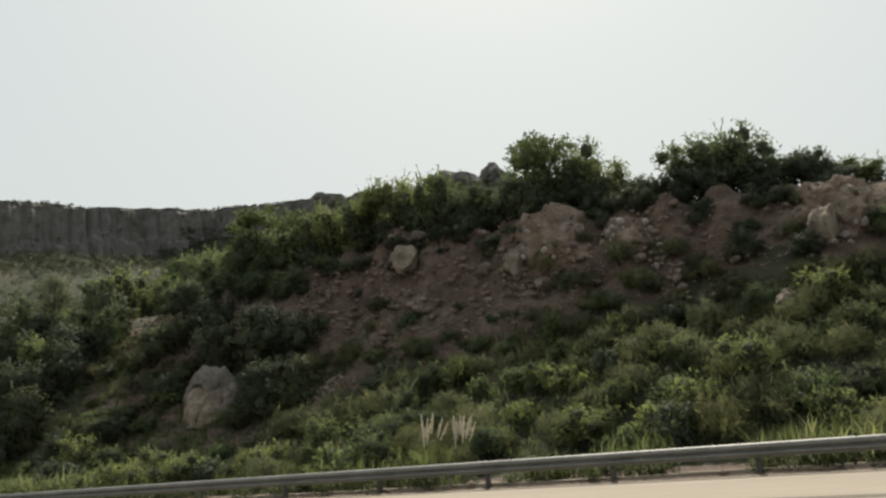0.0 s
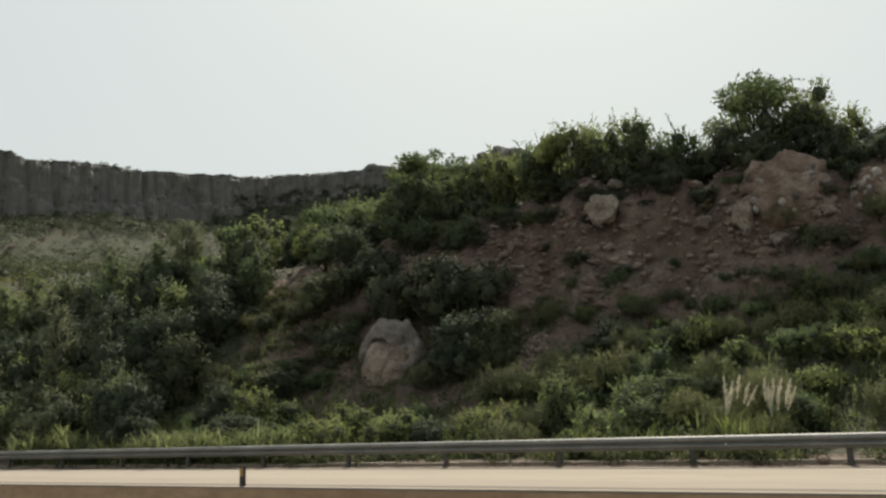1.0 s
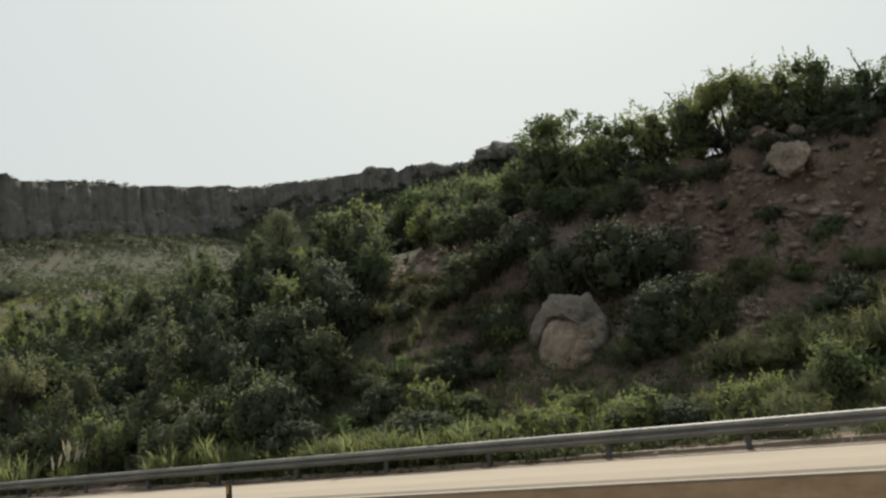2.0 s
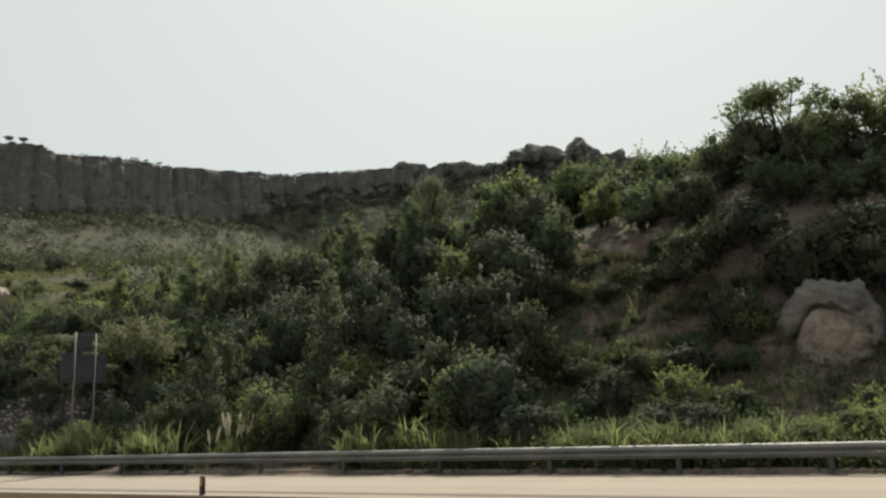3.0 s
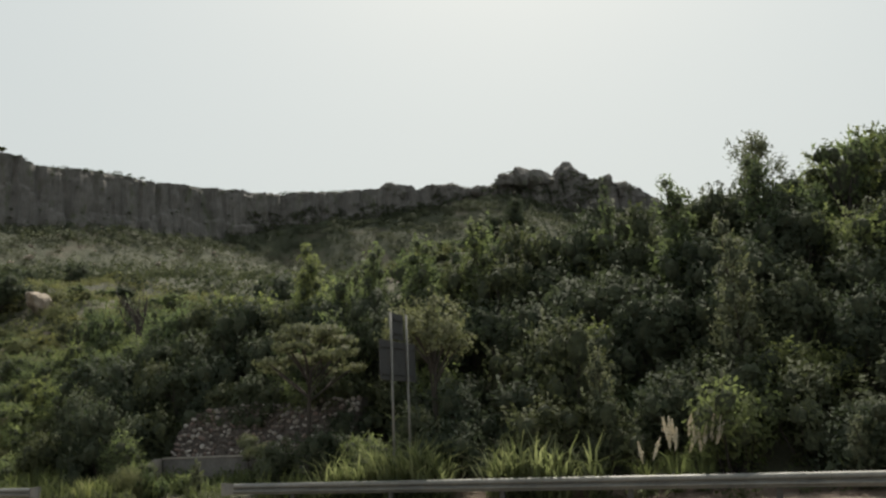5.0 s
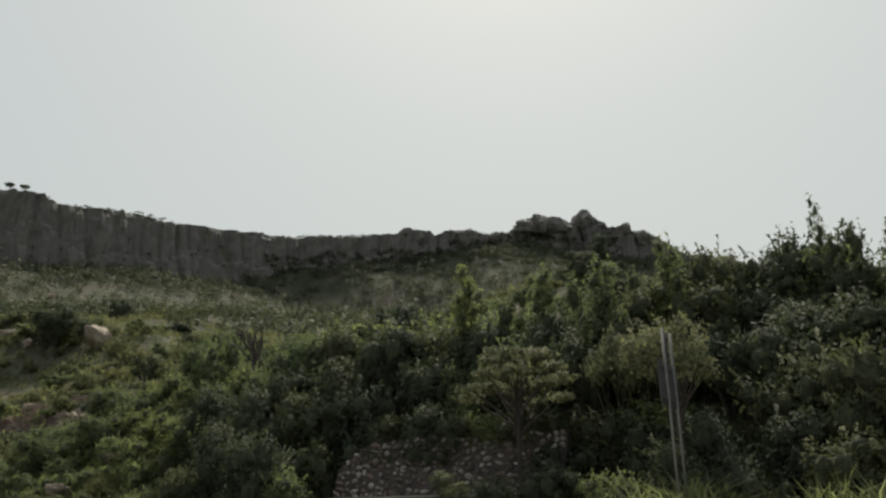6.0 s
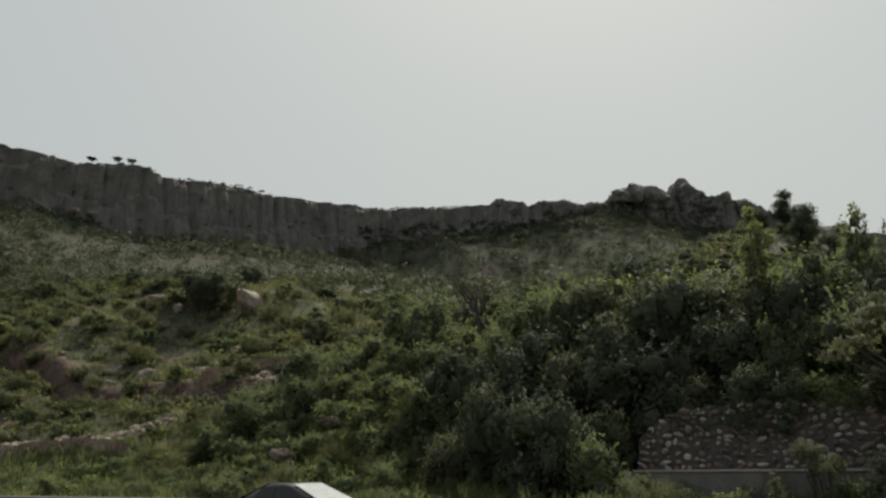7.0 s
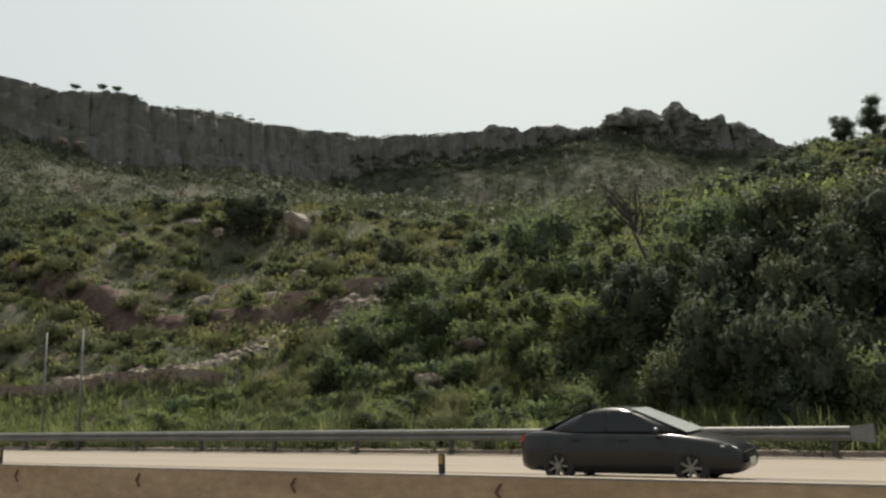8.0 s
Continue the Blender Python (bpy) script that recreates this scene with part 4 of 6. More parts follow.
def dead_tree(x, y):
    r = random.Random(4)
    t = empty("dead_tree", (x, y, float(rough_land(x, y))))
    sv, sf = [], []
    top = (-2.1, 0.8, 3.9)
    limb(sv, sf, (0, 0, -0.3), top, 0.12, 0.05, 6, 0.06, r, 6)
    for k in range(13):
        a = Vector(top) * r.uniform(0.75, 1.0)
        b = a + Vector((r.uniform(-1.4, 0.35), r.uniform(-0.5, 0.5), r.uniform(1.2, 2.3)))
        limb(sv, sf, a, b, 0.065, 0.022, 4, 0.1, r)
        for _ in range(4):
            c = a.lerp(b, r.uniform(0.35, 0.95))
            limb(sv, sf, c, c + Vector((r.uniform(-0.6, 0.6), r.uniform(-0.3, 0.3), r.uniform(0.3, 0.8))), 0.02, 0.008, 3, 0.05, r)
    new("trunk", tri_mesh("trunk", sv, sf, M_BARK)).parent = t
    return tagged(t, "bare dead tree with forked grey branches", "tree")


dead_tree(-91.2, 34.6)


# ---- joined ground cover ----
def scatter_stuff(name, label, spots, leaves, spread_xy, spread_z, size, mat, seed, slim=0.36, height=None, shell=False):
    """Many small leafy clumps in one mesh; spots: x, y and scale of each; shell: leaves lie round the outside."""
    r = np.random.RandomState(seed)
    x, y, s = spots
    n = len(x)
    z = rough_land(x, y) if height is None else height
    d = unit(r.normal(size=(n, leaves, 3)))
    d[..., 2] = np.abs(d[..., 2])
    u = r.uniform(0.25, 1, (n, leaves, 1)) ** 0.6
    sc = s[:, None, None]
    p = np.stack((x, y, z), 1)[:, None, :] + d * u * np.array((spread_xy, spread_xy, spread_z)) * sc
    axis = unit(d * 0.8 + r.uniform(-1, 1, (n, leaves, 3)) + np.array((0, 0, 0.4)))
    side = unit(np.cross(axis, r.normal(size=(n, leaves, 3))))
    if shell:
        lump = 1 + 0.25 * np.sin(d[..., :1] * 4 + s[:, None, None] * 40) * np.sin(d[..., 1:2] * 5 + s[:, None, None] * 70)
        p = np.stack((x, y, z), 1)[:, None, :] + d * r.uniform(0.8, 1.0, (n, leaves, 1)) * lump * np.array((spread_xy, spread_xy, spread_z)) * sc
        axis = unit(np.cross(d, r.normal(size=(n, leaves, 3))) + r.normal(0, 0.5, (n, leaves, 3)))
        side = unit(np.cross(axis, d) + r.normal(0, 0.5, (n, leaves, 3)))
    ln = size * r.uniform(0.6, 1.4, (n, leaves, 1)) * np.sqrt(sc)
    soft = unit(d + r.normal(0, 0.22, d.shape) + np.array((0, 0, 0.1))).reshape(-1, 3)
    v = outward(np.stack((p - axis * ln * 0.5 - side * ln * slim * 0.6, p - axis * ln * 0.3 + side * ln * slim, p + axis * ln * 0.6), 2).reshape(-1, 3, 3), soft).reshape(-1, 3)
    ob = new(name, tri_mesh(name, v, np.arange(len(v)).reshape(-1, 3), mat, np.repeat(soft, 3, 0)))
    return tagged(ob, label, "scrub", kind="stuff")


def grass_stuff(name, label, spots, blades, high, mat, seed, lean=0.35, wide=0.02):
    """Tufts of bent blades, each blade two tapering pieces."""
    r = np.random.RandomState(seed)
    x, y, s = spots
    n = len(x)
    z = rough_land(x, y) - 0.03
    root = np.stack((x, y, z), 1)[:, None, :] + np.concatenate((r.normal(0, 0.09, (n, blades, 2)), np.zeros((n, blades, 1))), 2) * s[:, None, None]
    an = r.uniform(0, 6.283, (n, blades))
    out = np.stack((np.cos(an), np.sin(an), np.zeros_like(an)), 2)
    side = np.stack((-np.sin(an), np.cos(an), np.zeros_like(an)), 2)
    h = (high * r.uniform(0.5, 1.2, (n, blades)) * s[:, None])[..., None]
    bend = r.uniform(0.1, 1.0, (n, blades, 1)) * lean
    up = np.array((0, 0, 1.0))
    w = wide * np.sqrt(s)[:, None, None]
    mid = root + up * h * 0.62 + out * h * bend * 0.35
    tip = root + up * h * (1.0 - bend * 0.25) + out * h * bend * 1.1
    v = np.stack((root - side * w, root + side * w, mid - side * w * 0.8, mid + side * w * 0.8, tip), 2).reshape(-1, 3)
    k = np.arange(n * blades)[:, None] * 5
    tris = np.concatenate((k + (0, 1, 3), k + (0, 3, 2), k + (2, 3, 4))).astype(int)
    ob = new(name, tri_mesh(name, v, tris, mat))
    return tagged(ob, label, "grass", kind="stuff")


def track_distance(x, y):
    best = np.full(np.shape(x), 1e9)
    for a, b in zip(TRACK, TRACK[1:]):
        d = b - a
        u = np.clip(((x - a[0]) * d[0] + (y - a[1]) * d[1]) / (d @ d), 0, 1)
        best = np.minimum(best, np.hypot(x - a[0] - u * d[0], y - a[1] - u * d[1]))
    return best


def spots_in(n, x0, x1, y0, y1, seed, small=0.6, big=1.4, bare=None):
    r = np.random.RandomState(seed)
    x, y = r.uniform(x0, x1, n), r.uniform(y0, y1, n)
    keep = (ripples(x, y, 3.0, 4) < (0.5 if bare is None else bare)) & (track_distance(x, y) > 1.0)
    x, y = x[keep], y[keep]
    return x, y, r.uniform(small, big, len(x))


grass_stuff("grass", "long green grass and weeds along the guard rail", spots_in(2600, -170, -8, 22.55, 24.4, 1, 0.4, 1.5, 0.15), 12, 0.8, M_GRASS, 2, 0.7, 0.016)
grass_stuff("reed", "tall arching reed leaves behind the guard rail", spots_in(420, -170, -8, 22.7, 24.0, 21, 0.5, 1.1, -0.25), 26, 1.15, M_REED, 22, 1.0, 0.022)
grass_stuff("reed", "bright arching reed leaves in a clump behind the rail", spots_in(70, -71, -62, 22.7, 23.9, 41, 0.8, 1.6, 0.9), 30, 1.25, M_REED, 42, 1.2, 0.03)
grass_stuff("reed", "bright arching reed leaves in a clump behind the rail", spots_in(26, -54.5, -49, 22.7, 23.9, 43, 0.7, 1.5, 0.9), 24, 1.25, M_REED, 44, 1.2, 0.028)
grass_stuff("reed", "bright arching reed leaves in a clump behind the rail", spots_in(60, -46.5, -39.5, 22.7, 23.8, 45, 0.6, 1.4, 0.9), 28, 1.1, M_REED, 46, 1.2, 0.03)
scatter_stuff("weed", "fresh green leafy weeds behind the guard rail", spots_in(160, -47, -38, 22.6, 24.2, 47, 0.6, 1.4, 0.9), 60, 0.4, 0.9, 0.11, M_GRASS, 48)
grass_stuff("grass", "rough grass over the lower roadside slope", spots_in(6500, -165, -8, 23.8, 33.5, 3, 0.5, 1.3), 8, 0.6, M_GRASS, 4, 0.8, 0.018)
grass_stuff("grass", "thick grass on the green bank", spots_in(4600, -150, -85, 23.6, 33, 51, 0.6, 1.5, 0.9), 8, 0.6, M_GRASS, 52, 0.8, 0.02)
grass_stuff("grass", "dry grass on the open hillside", spots_in(8500, -175, -86, 32, 62, 5, 0.5, 1.2), 7, 0.5, M_GRASS, 6, 0.8, 0.028)
# weeds in dark leaf, so that their colour also gives the beam's shade
scatter_stuff("weed", "low weeds growing under and behind the guard rail, dark for the shade there", spots_in(2300, -170, -8, 22.28, 23.4, 31, 0.4, 1.2, 0.45), 36, 0.34, 0.55, 0.10, M_LEAF_DARK, 32)
scatter_stuff("weed", "low leafy weeds covering the slope", spots_in(3300, -165, -8, 23.6, 33.8, 7, 0.5, 1.3), 34, 0.55, 0.5, 0.13, M_LEAF, 8)
scatter_stuff("weed", "low leafy weeds covering the slope", spots_in(1500, -50, -8, 24.0, 34.0, 71, 0.4, 1.0, 0.9), 30, 0.5, 0.45, 0.11, M_GRASS, 72)
scatter_stuff("scrub", "low round scrub over the hillside", spots_in(2600, -190, -86, 33, 85, 9, 0.5, 1.6), 46, 0.9, 0.75, 0.22, M_LEAF_OLIVE, 10)


scatter_stuff("scrub", "low scrub over the hillside towards the cliff", spots_in(2600, -285, -165, 28, 120, 14, 0.6, 1.9, 0.9), 40, 1.25, 1.0, 0.4, M_FAR_LEAF, 15, 0.5, None, True)


def cliff_foot_spots(n, seed):
    """Bushes that climb the foot of the cliff in uneven tongues."""
    r = np.random.RandomState(seed)
    x, y = r.uniform(-340, 20, n * 12), r.uniform(40, 440, n * 12)
    d, s = rim_distance(x, y)
    ok = (d > 2.0 + 4.5 * ripples(s, s * 0 + 3.3, 22.0, 4)) & (d < 14) & (s > 100)
    x, y = x[ok][:n], y[ok][:n]
    return x, y, r.uniform(0.5, 1.5, len(x))


def talus_spots(n, seed):
    r = np.random.RandomState(seed)
    x, y = r.uniform(-330, 20, n * 3), r.uniform(60, 420, n * 3)
    d, s = rim_distance(x, y)
    ok = (d > 3) & (d < 190) & (y > 70 - 0.12 * (x + 90)) & (s > 120)
    x, y = x[ok][:n], y[ok][:n]
    return x, y, r.uniform(0.5, 1.7, len(x)) ** 1.5


scatter_stuff("scrub", "olive bushes dotted over the slope below the escarpment", talus_spots(4700, 11), 42, 1.5, 1.3, 0.42, M_FAR_LEAF, 12, 0.55, None, True)
scatter_stuff("scrub", "dark bushes dotted over the slope below the escarpment", talus_spots(3600, 19), 46, 1.9, 1.8, 0.46, M_FAR_LEAF, 20, 0.55, None, True)
hollow = spots_in(2700, -240, -50, 110, 400, 61, 0.6, 1.5, 2.0)
hollow_d = rim_distance(hollow[0], hollow[1])[0]
hollow = tuple(a[hollow_d > 3] for a in hollow)
scatter_stuff("scrub", "dark bushes crowding the hollow below the escarpment", hollow, 34, 2.3, 2.0, 0.6, M_FAR_LEAF, 62, 0.55, None, True)
ledge_r = np.random.RandomState(27)
ledge = []
while len(ledge) < 900:
    s = ledge_r.uniform(130, 560)
    h = ledge_r.uniform(0.1, 0.95)
    tongue = 0.42 + 0.30 * float(ripples(np.array(s), np.array(2.2), 30.0, 4)) + (0.35 if 312 < s < 480 else -0.38)
    if h < tongue or ledge_r.uniform() < 0.06:
        ledge.append((*cliff_point(s, h, 0.4)[:3], ledge_r.uniform(0.4, 1.2) if h < tongue else 0.4))
ledge = np.array(ledge)
scatter_stuff("scrub", "bushes growing on the ledges and gullies of the escarpment", (ledge[:, 0], ledge[:, 1], ledge[:, 3]), 28, 1.5, 1.3, 0.7, M_FAR_LEAF, 28, 0.55, ledge[:, 2] - 0.3, True)
scatter_stuff("scrub", "bushes climbing the foot of the escarpment", cliff_foot_spots(1250, 17), 36, 1.9, 1.9, 0.6, M_FAR_LEAF, 18, 0.55, None, True)
rim_r = np.random.RandomState(3)
rim_s = rim_r.uniform(140, 530, 700)
rim_back = rim_r.uniform(-0.5, 6, 700)
rim_xy = np.array([rim_point(s, b) for s, b in zip(rim_s, rim_back)])
scatter_stuff("scrub", "low bushes along the top edge of the escarpment", (rim_xy[:, 0], rim_xy[:, 1], rim_r.uniform(0.3, 0.9, 700)), 26, 1.3, 1.0, 0.45, M_LEAF_DARK, 13, 0.5,
              np.interp(rim_s, EDGE_S, EDGE_Z) - 0.6)


# ---- rocks ----
def rock_mesh(seed, facets=14, detail=4):
    """A weathered stone: a lumpy ball with flats knocked off it."""
    r = random.Random(seed)
    bm = bmesh.new()
    bmesh.ops.create_icosphere(bm, subdivisions=detail, radius=1.0)
    cuts = [(Vector((r.uniform(-1, 1), r.uniform(-1, 1), r.uniform(-1, 1))).normalized(), r.uniform(0.5, 0.82)) for _ in range(facets)]
    for v in bm.verts:
        for n, h in cuts:
            over = v.co.dot(n) - h
            if over > 0:
                v.co -= n * over * 0.9
        v.co += v.co.normalized() * (noise.fractal(v.co * 1.7 + Vector((seed, 0, 0)), 1.0, 2.1, 5) * 0.22)
    me = bpy.data.meshes.new("rock")
    bm.to_mesh(me)
    bm.free()
    me.materials.append(M_ROCK)
    return me


ROCKS = [rock_mesh(40 + k) for k in range(6)]
STONES = [rock_mesh(60 + k, 8, 1) for k in range(8)]


def rock(x, y, z, sx, sy, sz, label="pale weathered rock set in the slope", turn=None, mesh=None):
    o = new("rock", mesh or ROCKS[rng.randrange(6)])
    o.location = (x, y, z)
    o.scale = (sx, sy, sz)
    o.rotation_euler = (rng.uniform(-0.3, 0.3), rng.uniform(-0.3, 0.3), rng.uniform(0, 6.28) if turn is None else turn)
    return tagged(o, label, "rock", "rocks on the slope")


def boulder():
    """The big boulder: a grey lichened shell that overhangs a paler, broken face."""
    bm = bmesh.new()
    bmesh.ops.create_icosphere(bm, subdivisions=6, radius=1.0)
    cuts = [(Vector(n).normalized(), h) for n, h in (((-0.75, -0.35, 0.6), 0.86), ((0.85, -0.2, 0.45), 0.8), ((0.1, -1, 0.1), 0.82), ((0.1, 0, 1), 0.9), ((-0.95, -0.2, -0.3), 0.86))]
    for v in bm.verts:
        for n, h in cuts:
            over = v.co.dot(n) - h
            if over > 0:
                v.co -= n * over * 0.8
        c = v.co.copy()
        wob = noise.fractal(c * 2.2, 1.0, 2.1, 4) * 0.42
        e = ((c.x - 0.22) / 0.62) ** 2 + ((c.z + 0.3) / 0.72) ** 2 + wob
        out = 0.0
        if c.y < 0.1:
            front = min(1.0, (0.1 - c.y) * 3)
            out += 0.26 * max(0.0, 1 - e) ** 0.5 * front if e < 1 else 0.0
            out -= 0.34 * math.exp(-((e - 1.12) / 0.16) ** 2) * front
            if c.x < -0.1 and c.z < -0.25:
                out -= 0.3 * front * min(1.0, (-0.25 - c.z) * 2)
        v.co.y -= out
        v.co += c.normalized() * (noise.fractal(c * 1.6, 1.0, 2.2, 6) * 0.10 + noise.fractal(c * 6, 1.0, 2.2, 5) * 0.035 + (0.4 - noise.voronoi(c * 3.4)[0][0]) * 0.12 - max(0.0, 0.07 - abs(noise.noise(c * 3.1))) * 0.5)
        v.co = Vector((v.co.x * 1.9, v.co.y * 1.25, v.co.z * 1.95))
    for f in bm.faces:
        c = f.calc_center_median()
        x, z = c.x / 1.9, c.z / 1.95
        inside = ((x - 0.22) / 0.62) ** 2 + ((z + 0.3) / 0.72) ** 2 + noise.fractal(Vector((x, c.y, z)) * 2.2, 1.0, 2.1, 4) * 0.42 < 1.0
        f.material_index = 1 if inside and c.y < 0.3 else 0
    o = part("boulder", bm, M_LICHEN_ROCK, smooth=True)
    o.data.materials.append(M_BOULDER_FACE)
    o.location = (-39.65, 30.9, 3.85)
    o.rotation_euler = (0, 0.06, -0.45)
    return tagged(o, "large boulder, grey lichened shell over a pale broken face", "boulder")


M_LICHEN_ROCK = surface("lichened_rock", (0.115, 0.104, 0.088), (0.25, 0.225, 0.19), 1.3, 7, 0.95, 1.0, 0.12, stain=(0.11, 0.10, 0.085))
M_BOULDER_FACE = surface("pale_boulder_face", (0.25, 0.195, 0.15), (0.44, 0.365, 0.29), 1.8, 6, 0.95, 1.0, 0.2, stain=(0.15, 0.115, 0.09))
boulder()
KNOBS = []
for k in range(4):
    me = rock_mesh(140 + k, 5, 4)
    me.materials.clear()
    me.materials.append(M_CLIFF)
    KNOBS.append(me)
for k, (s, r, up) in enumerate(((376, 3.4, 0.2), (382, 3.6, -0.6), (397, 3.6, 0.0), (404, 4.0, 0.2), (416, 3.0, -0.6), (431, 4.2, -0.6), (439, 5.0, 0.2), (447, 5.0, 0.2), (454, 4.6, -0.3), (463, 4.4, 1.2), (467, 4.6, 1.6), (473, 4.2, 0.3), (485, 3.8, 0.6), (493, 4.2, -0.2), (500, 4.2, -1.0), (507, 4.0, -1.5))):
    x, y = rim_point(s, 1.5)
    o = new("rock", KNOBS[k % 4])
    o.location = (x, y, float(np.interp(s, EDGE_S, EDGE_Z)) - r * 0.72 + up)
    o.scale = (r, r, r * 0.95)
    o.rotation_euler = (0.2 * k, 0.1 * k, 1.3 * k)
    tagged(o, "rounded grey rock knob on the escarpment edge", "rock", "rock knobs on the skyline")


def outcrop(x, y, z, sx, sy, sz, seed):
    """A rugged hump of cemented earth and stones."""
    bm = bmesh.new()
    bmesh.ops.create_icosphere(bm, subdivisions=5, radius=1.0)
    for v in bm.verts:
        c = v.co.copy()
        v.co += c.normalized() * (noise.fractal(c * 1.5 + Vector((seed, 0, 0)), 1.0, 2.1, 4) * 0.3 + noise.fractal(c * 6, 1.0, 2.2, 3) * 0.06 + (0.5 - noise.voronoi(c * 3.2)[0][0]) * 0.28)
        v.co = Vector((v.co.x * sx, v.co.y * sy, v.co.z * sz))
    o = part("outcrop", bm, M_CONGLOMERATE)
    o.location = (x, y, z)
    r = random.Random(seed)
    for _ in range(60):
        d = Vector((r.uniform(-1, 1), r.uniform(-1, -0.15), r.uniform(-0.6, 0.9))).normalized()
        out = 1 + noise.fractal(d * 1.5 + Vector((seed, 0, 0)), 1.0, 2.1, 4) * 0.3
        s = new("stone", STONES[r.randrange(len(STONES))])
        s.parent = o
        s.location = (d.x * out * sx, d.y * out * sy, d.z * out * sz)
        w = r.choice((0.07, 0.09, 0.12, 0.16, 0.24))
        s.scale = (w, w * 0.8, w * r.uniform(0.6, 1.0))
        s.rotation_euler = (r.uniform(0, 6), r.uniform(0, 6), r.uniform(0, 6))
    return tagged(o, "rugged brown outcrop of cemented earth and stones", "outcrop")


M_CONGLOMERATE = surface("conglomerate", (0.15, 0.108, 0.08), (0.28, 0.213, 0.163), 1.6, 6, 0.95, 1.0, 0.16, stain=(0.33, 0.28, 0.23))
outcrop(-23.6, 36.3, 9.4, 2.0, 1.1, 1.9, 3)
outcrop(-11.6, 35.9, 8.4, 1.5, 0.9, 1.6, 5)
outcrop(-20.0, 36.3, 8.9, 1.3, 0.8, 1.2, 8)
for x, y, z, sx, sy, sz in (
        (-31.1, 36.2, 10.2, 1.0, 0.8, 0.95), (-30.8, 36.9, 11.5, 0.4, 0.3, 0.28), (-26.8, 35.9, 8.9, 0.5, 0.4, 0.35), (-25.1, 35.7, 8.7, 0.65, 0.5, 0.95), (-23.8, 35.5, 7.7, 0.6, 0.45, 0.45),
        (-19.4, 35.9, 8.9, 0.25, 0.2, 0.15),
        (-17.3, 36.2, 9.0, 0.3, 0.25, 0.22), (-13.5, 32.1, 5.0, 0.5, 0.4, 0.5), (-12.2, 35.2, 7.9, 0.8, 0.6, 1.2), (-11.2, 36.0, 9.0, 0.9, 0.6, 0.9), (-35.7, 35.6, 9.0, 0.2, 0.2, 0.45)):
    rock(x, y - 0.3, z, sx, sy, sz)
for x, y, z, sx, sy, sz in (
        (-131.2, 57.4, 17.4, 2.7, 1.5, 1.9), (-139.6, 55.4, 17.6, 1.0, 0.7, 0.6), (-123.8, 48.6, 11.3, 1.2, 0.8, 0.45), (-124.6, 44.2, 9.2, 0.5, 0.5, 0.8), (-121.6, 43.4, 8.8, 1.2, 0.8, 0.6), (-130.7, 45.1, 9.4, 1.2, 0.8, 0.6),
        (-118.8, 42.3, 8.0, 0.9, 0.6, 0.35), (-146.7, 51.0, 17.2, 0.6, 0.5, 0.4), (-131.0, 33.3, 3.4, 0.35, 0.3, 0.2), (-100.6, 29.8, 2.3, 0.95, 0.7, 0.5), (-99.8, 32.2, 4.0, 0.8, 0.6, 0.4), (-95.2, 32.0, 3.9, 0.6, 0.5, 0.3),
        (-289, 151.4, 75.8, 2.6, 2.0, 1.6), (-287.5, 138.7, 75.6, 2.2, 1.6, 1.2), (-286, 143.0, 75.0, 3.0, 1.8, 1.0), (-257.4, 146.5, 56.0, 1.5, 1.2, 0.9), (-143.3, 56.0, 19.2, 1.4, 0.8, 0.6), (-245, 172, 54.4, 1.0, 0.8, 2.2), (-244, 150.5, 48.6, 1.9, 1.4, 0.9)):
    rock(x, y, z, sx, sy, sz, "pale grey rock lying on the scrubby hillside")


def rubble(label, n, line, wide, size, seed, mat=None, lift=0.0):
    """Loose stones along a line over the ground, in one mesh."""
    r = np.random.RandomState(seed)
    line = np.array(line, float)
    vs, fs, k = [], [], 0
    for _ in range(n):
        q = r.uniform(0, len(line) - 1)
        i = min(int(q), len(line) - 2)
        p = line[i] + (line[i + 1] - line[i]) * (q - i) + r.normal(0, wide, 2)
        z = float(rough_land(p[0], p[1])) + lift * 0.6
        p = p - (0, lift)
        me = STONES[r.randint(len(STONES))]
        co = np.empty(len(me.vertices) * 3)
        me.vertices.foreach_get("co", co)
        tri = np.empty(len(me.polygons) * 3, np.int32)
        me.polygons.foreach_get("vertices", tri)
        s = size * min(3.0, 0.45 + r.exponential(0.55))
        an = r.uniform(0, 6.28)
        c = co.reshape(-1, 3) * (s, s * 0.8, s * 0.55)
        c = np.stack((c[:, 0] * math.cos(an) - c[:, 1] * math.sin(an), c[:, 0] * math.sin(an) + c[:, 1] * math.cos(an), c[:, 2]), 1) + (p[0], p[1], z + s * 0.15)
        vs.append(c)
        fs.append(tri.reshape(-1, 3) + k)
        k += len(c)
    o = new("rubble", tri_mesh("rubble", np.concatenate(vs), np.concatenate(fs), mat or M_ROCK))
    return tagged(o, label, "rubble", kind="stuff")


rubble("pale loose stones in a washed-out gully", 260, ((-33.5, 32.8), (-33.0, 31.2), (-32.5, 29.8)), 0.32, 0.085, 1, M_BOULDER_FACE)
rubble("small stones trailing down the earth bank", 170, ((-19.4, 36.4), (-18.6, 35.6), (-17.8, 34.3), (-17.0, 33.2), (-16.4, 31.5)), 0.35, 0.10, 2, None, 0.2)
rubble("pale broken stones in the earth face", 620, ((-37, 36.2), (-31, 35.2), (-26, 35.6), (-22, 35.9), (-12, 35.4)), 0.9, 0.10, 13, None, 0.24)
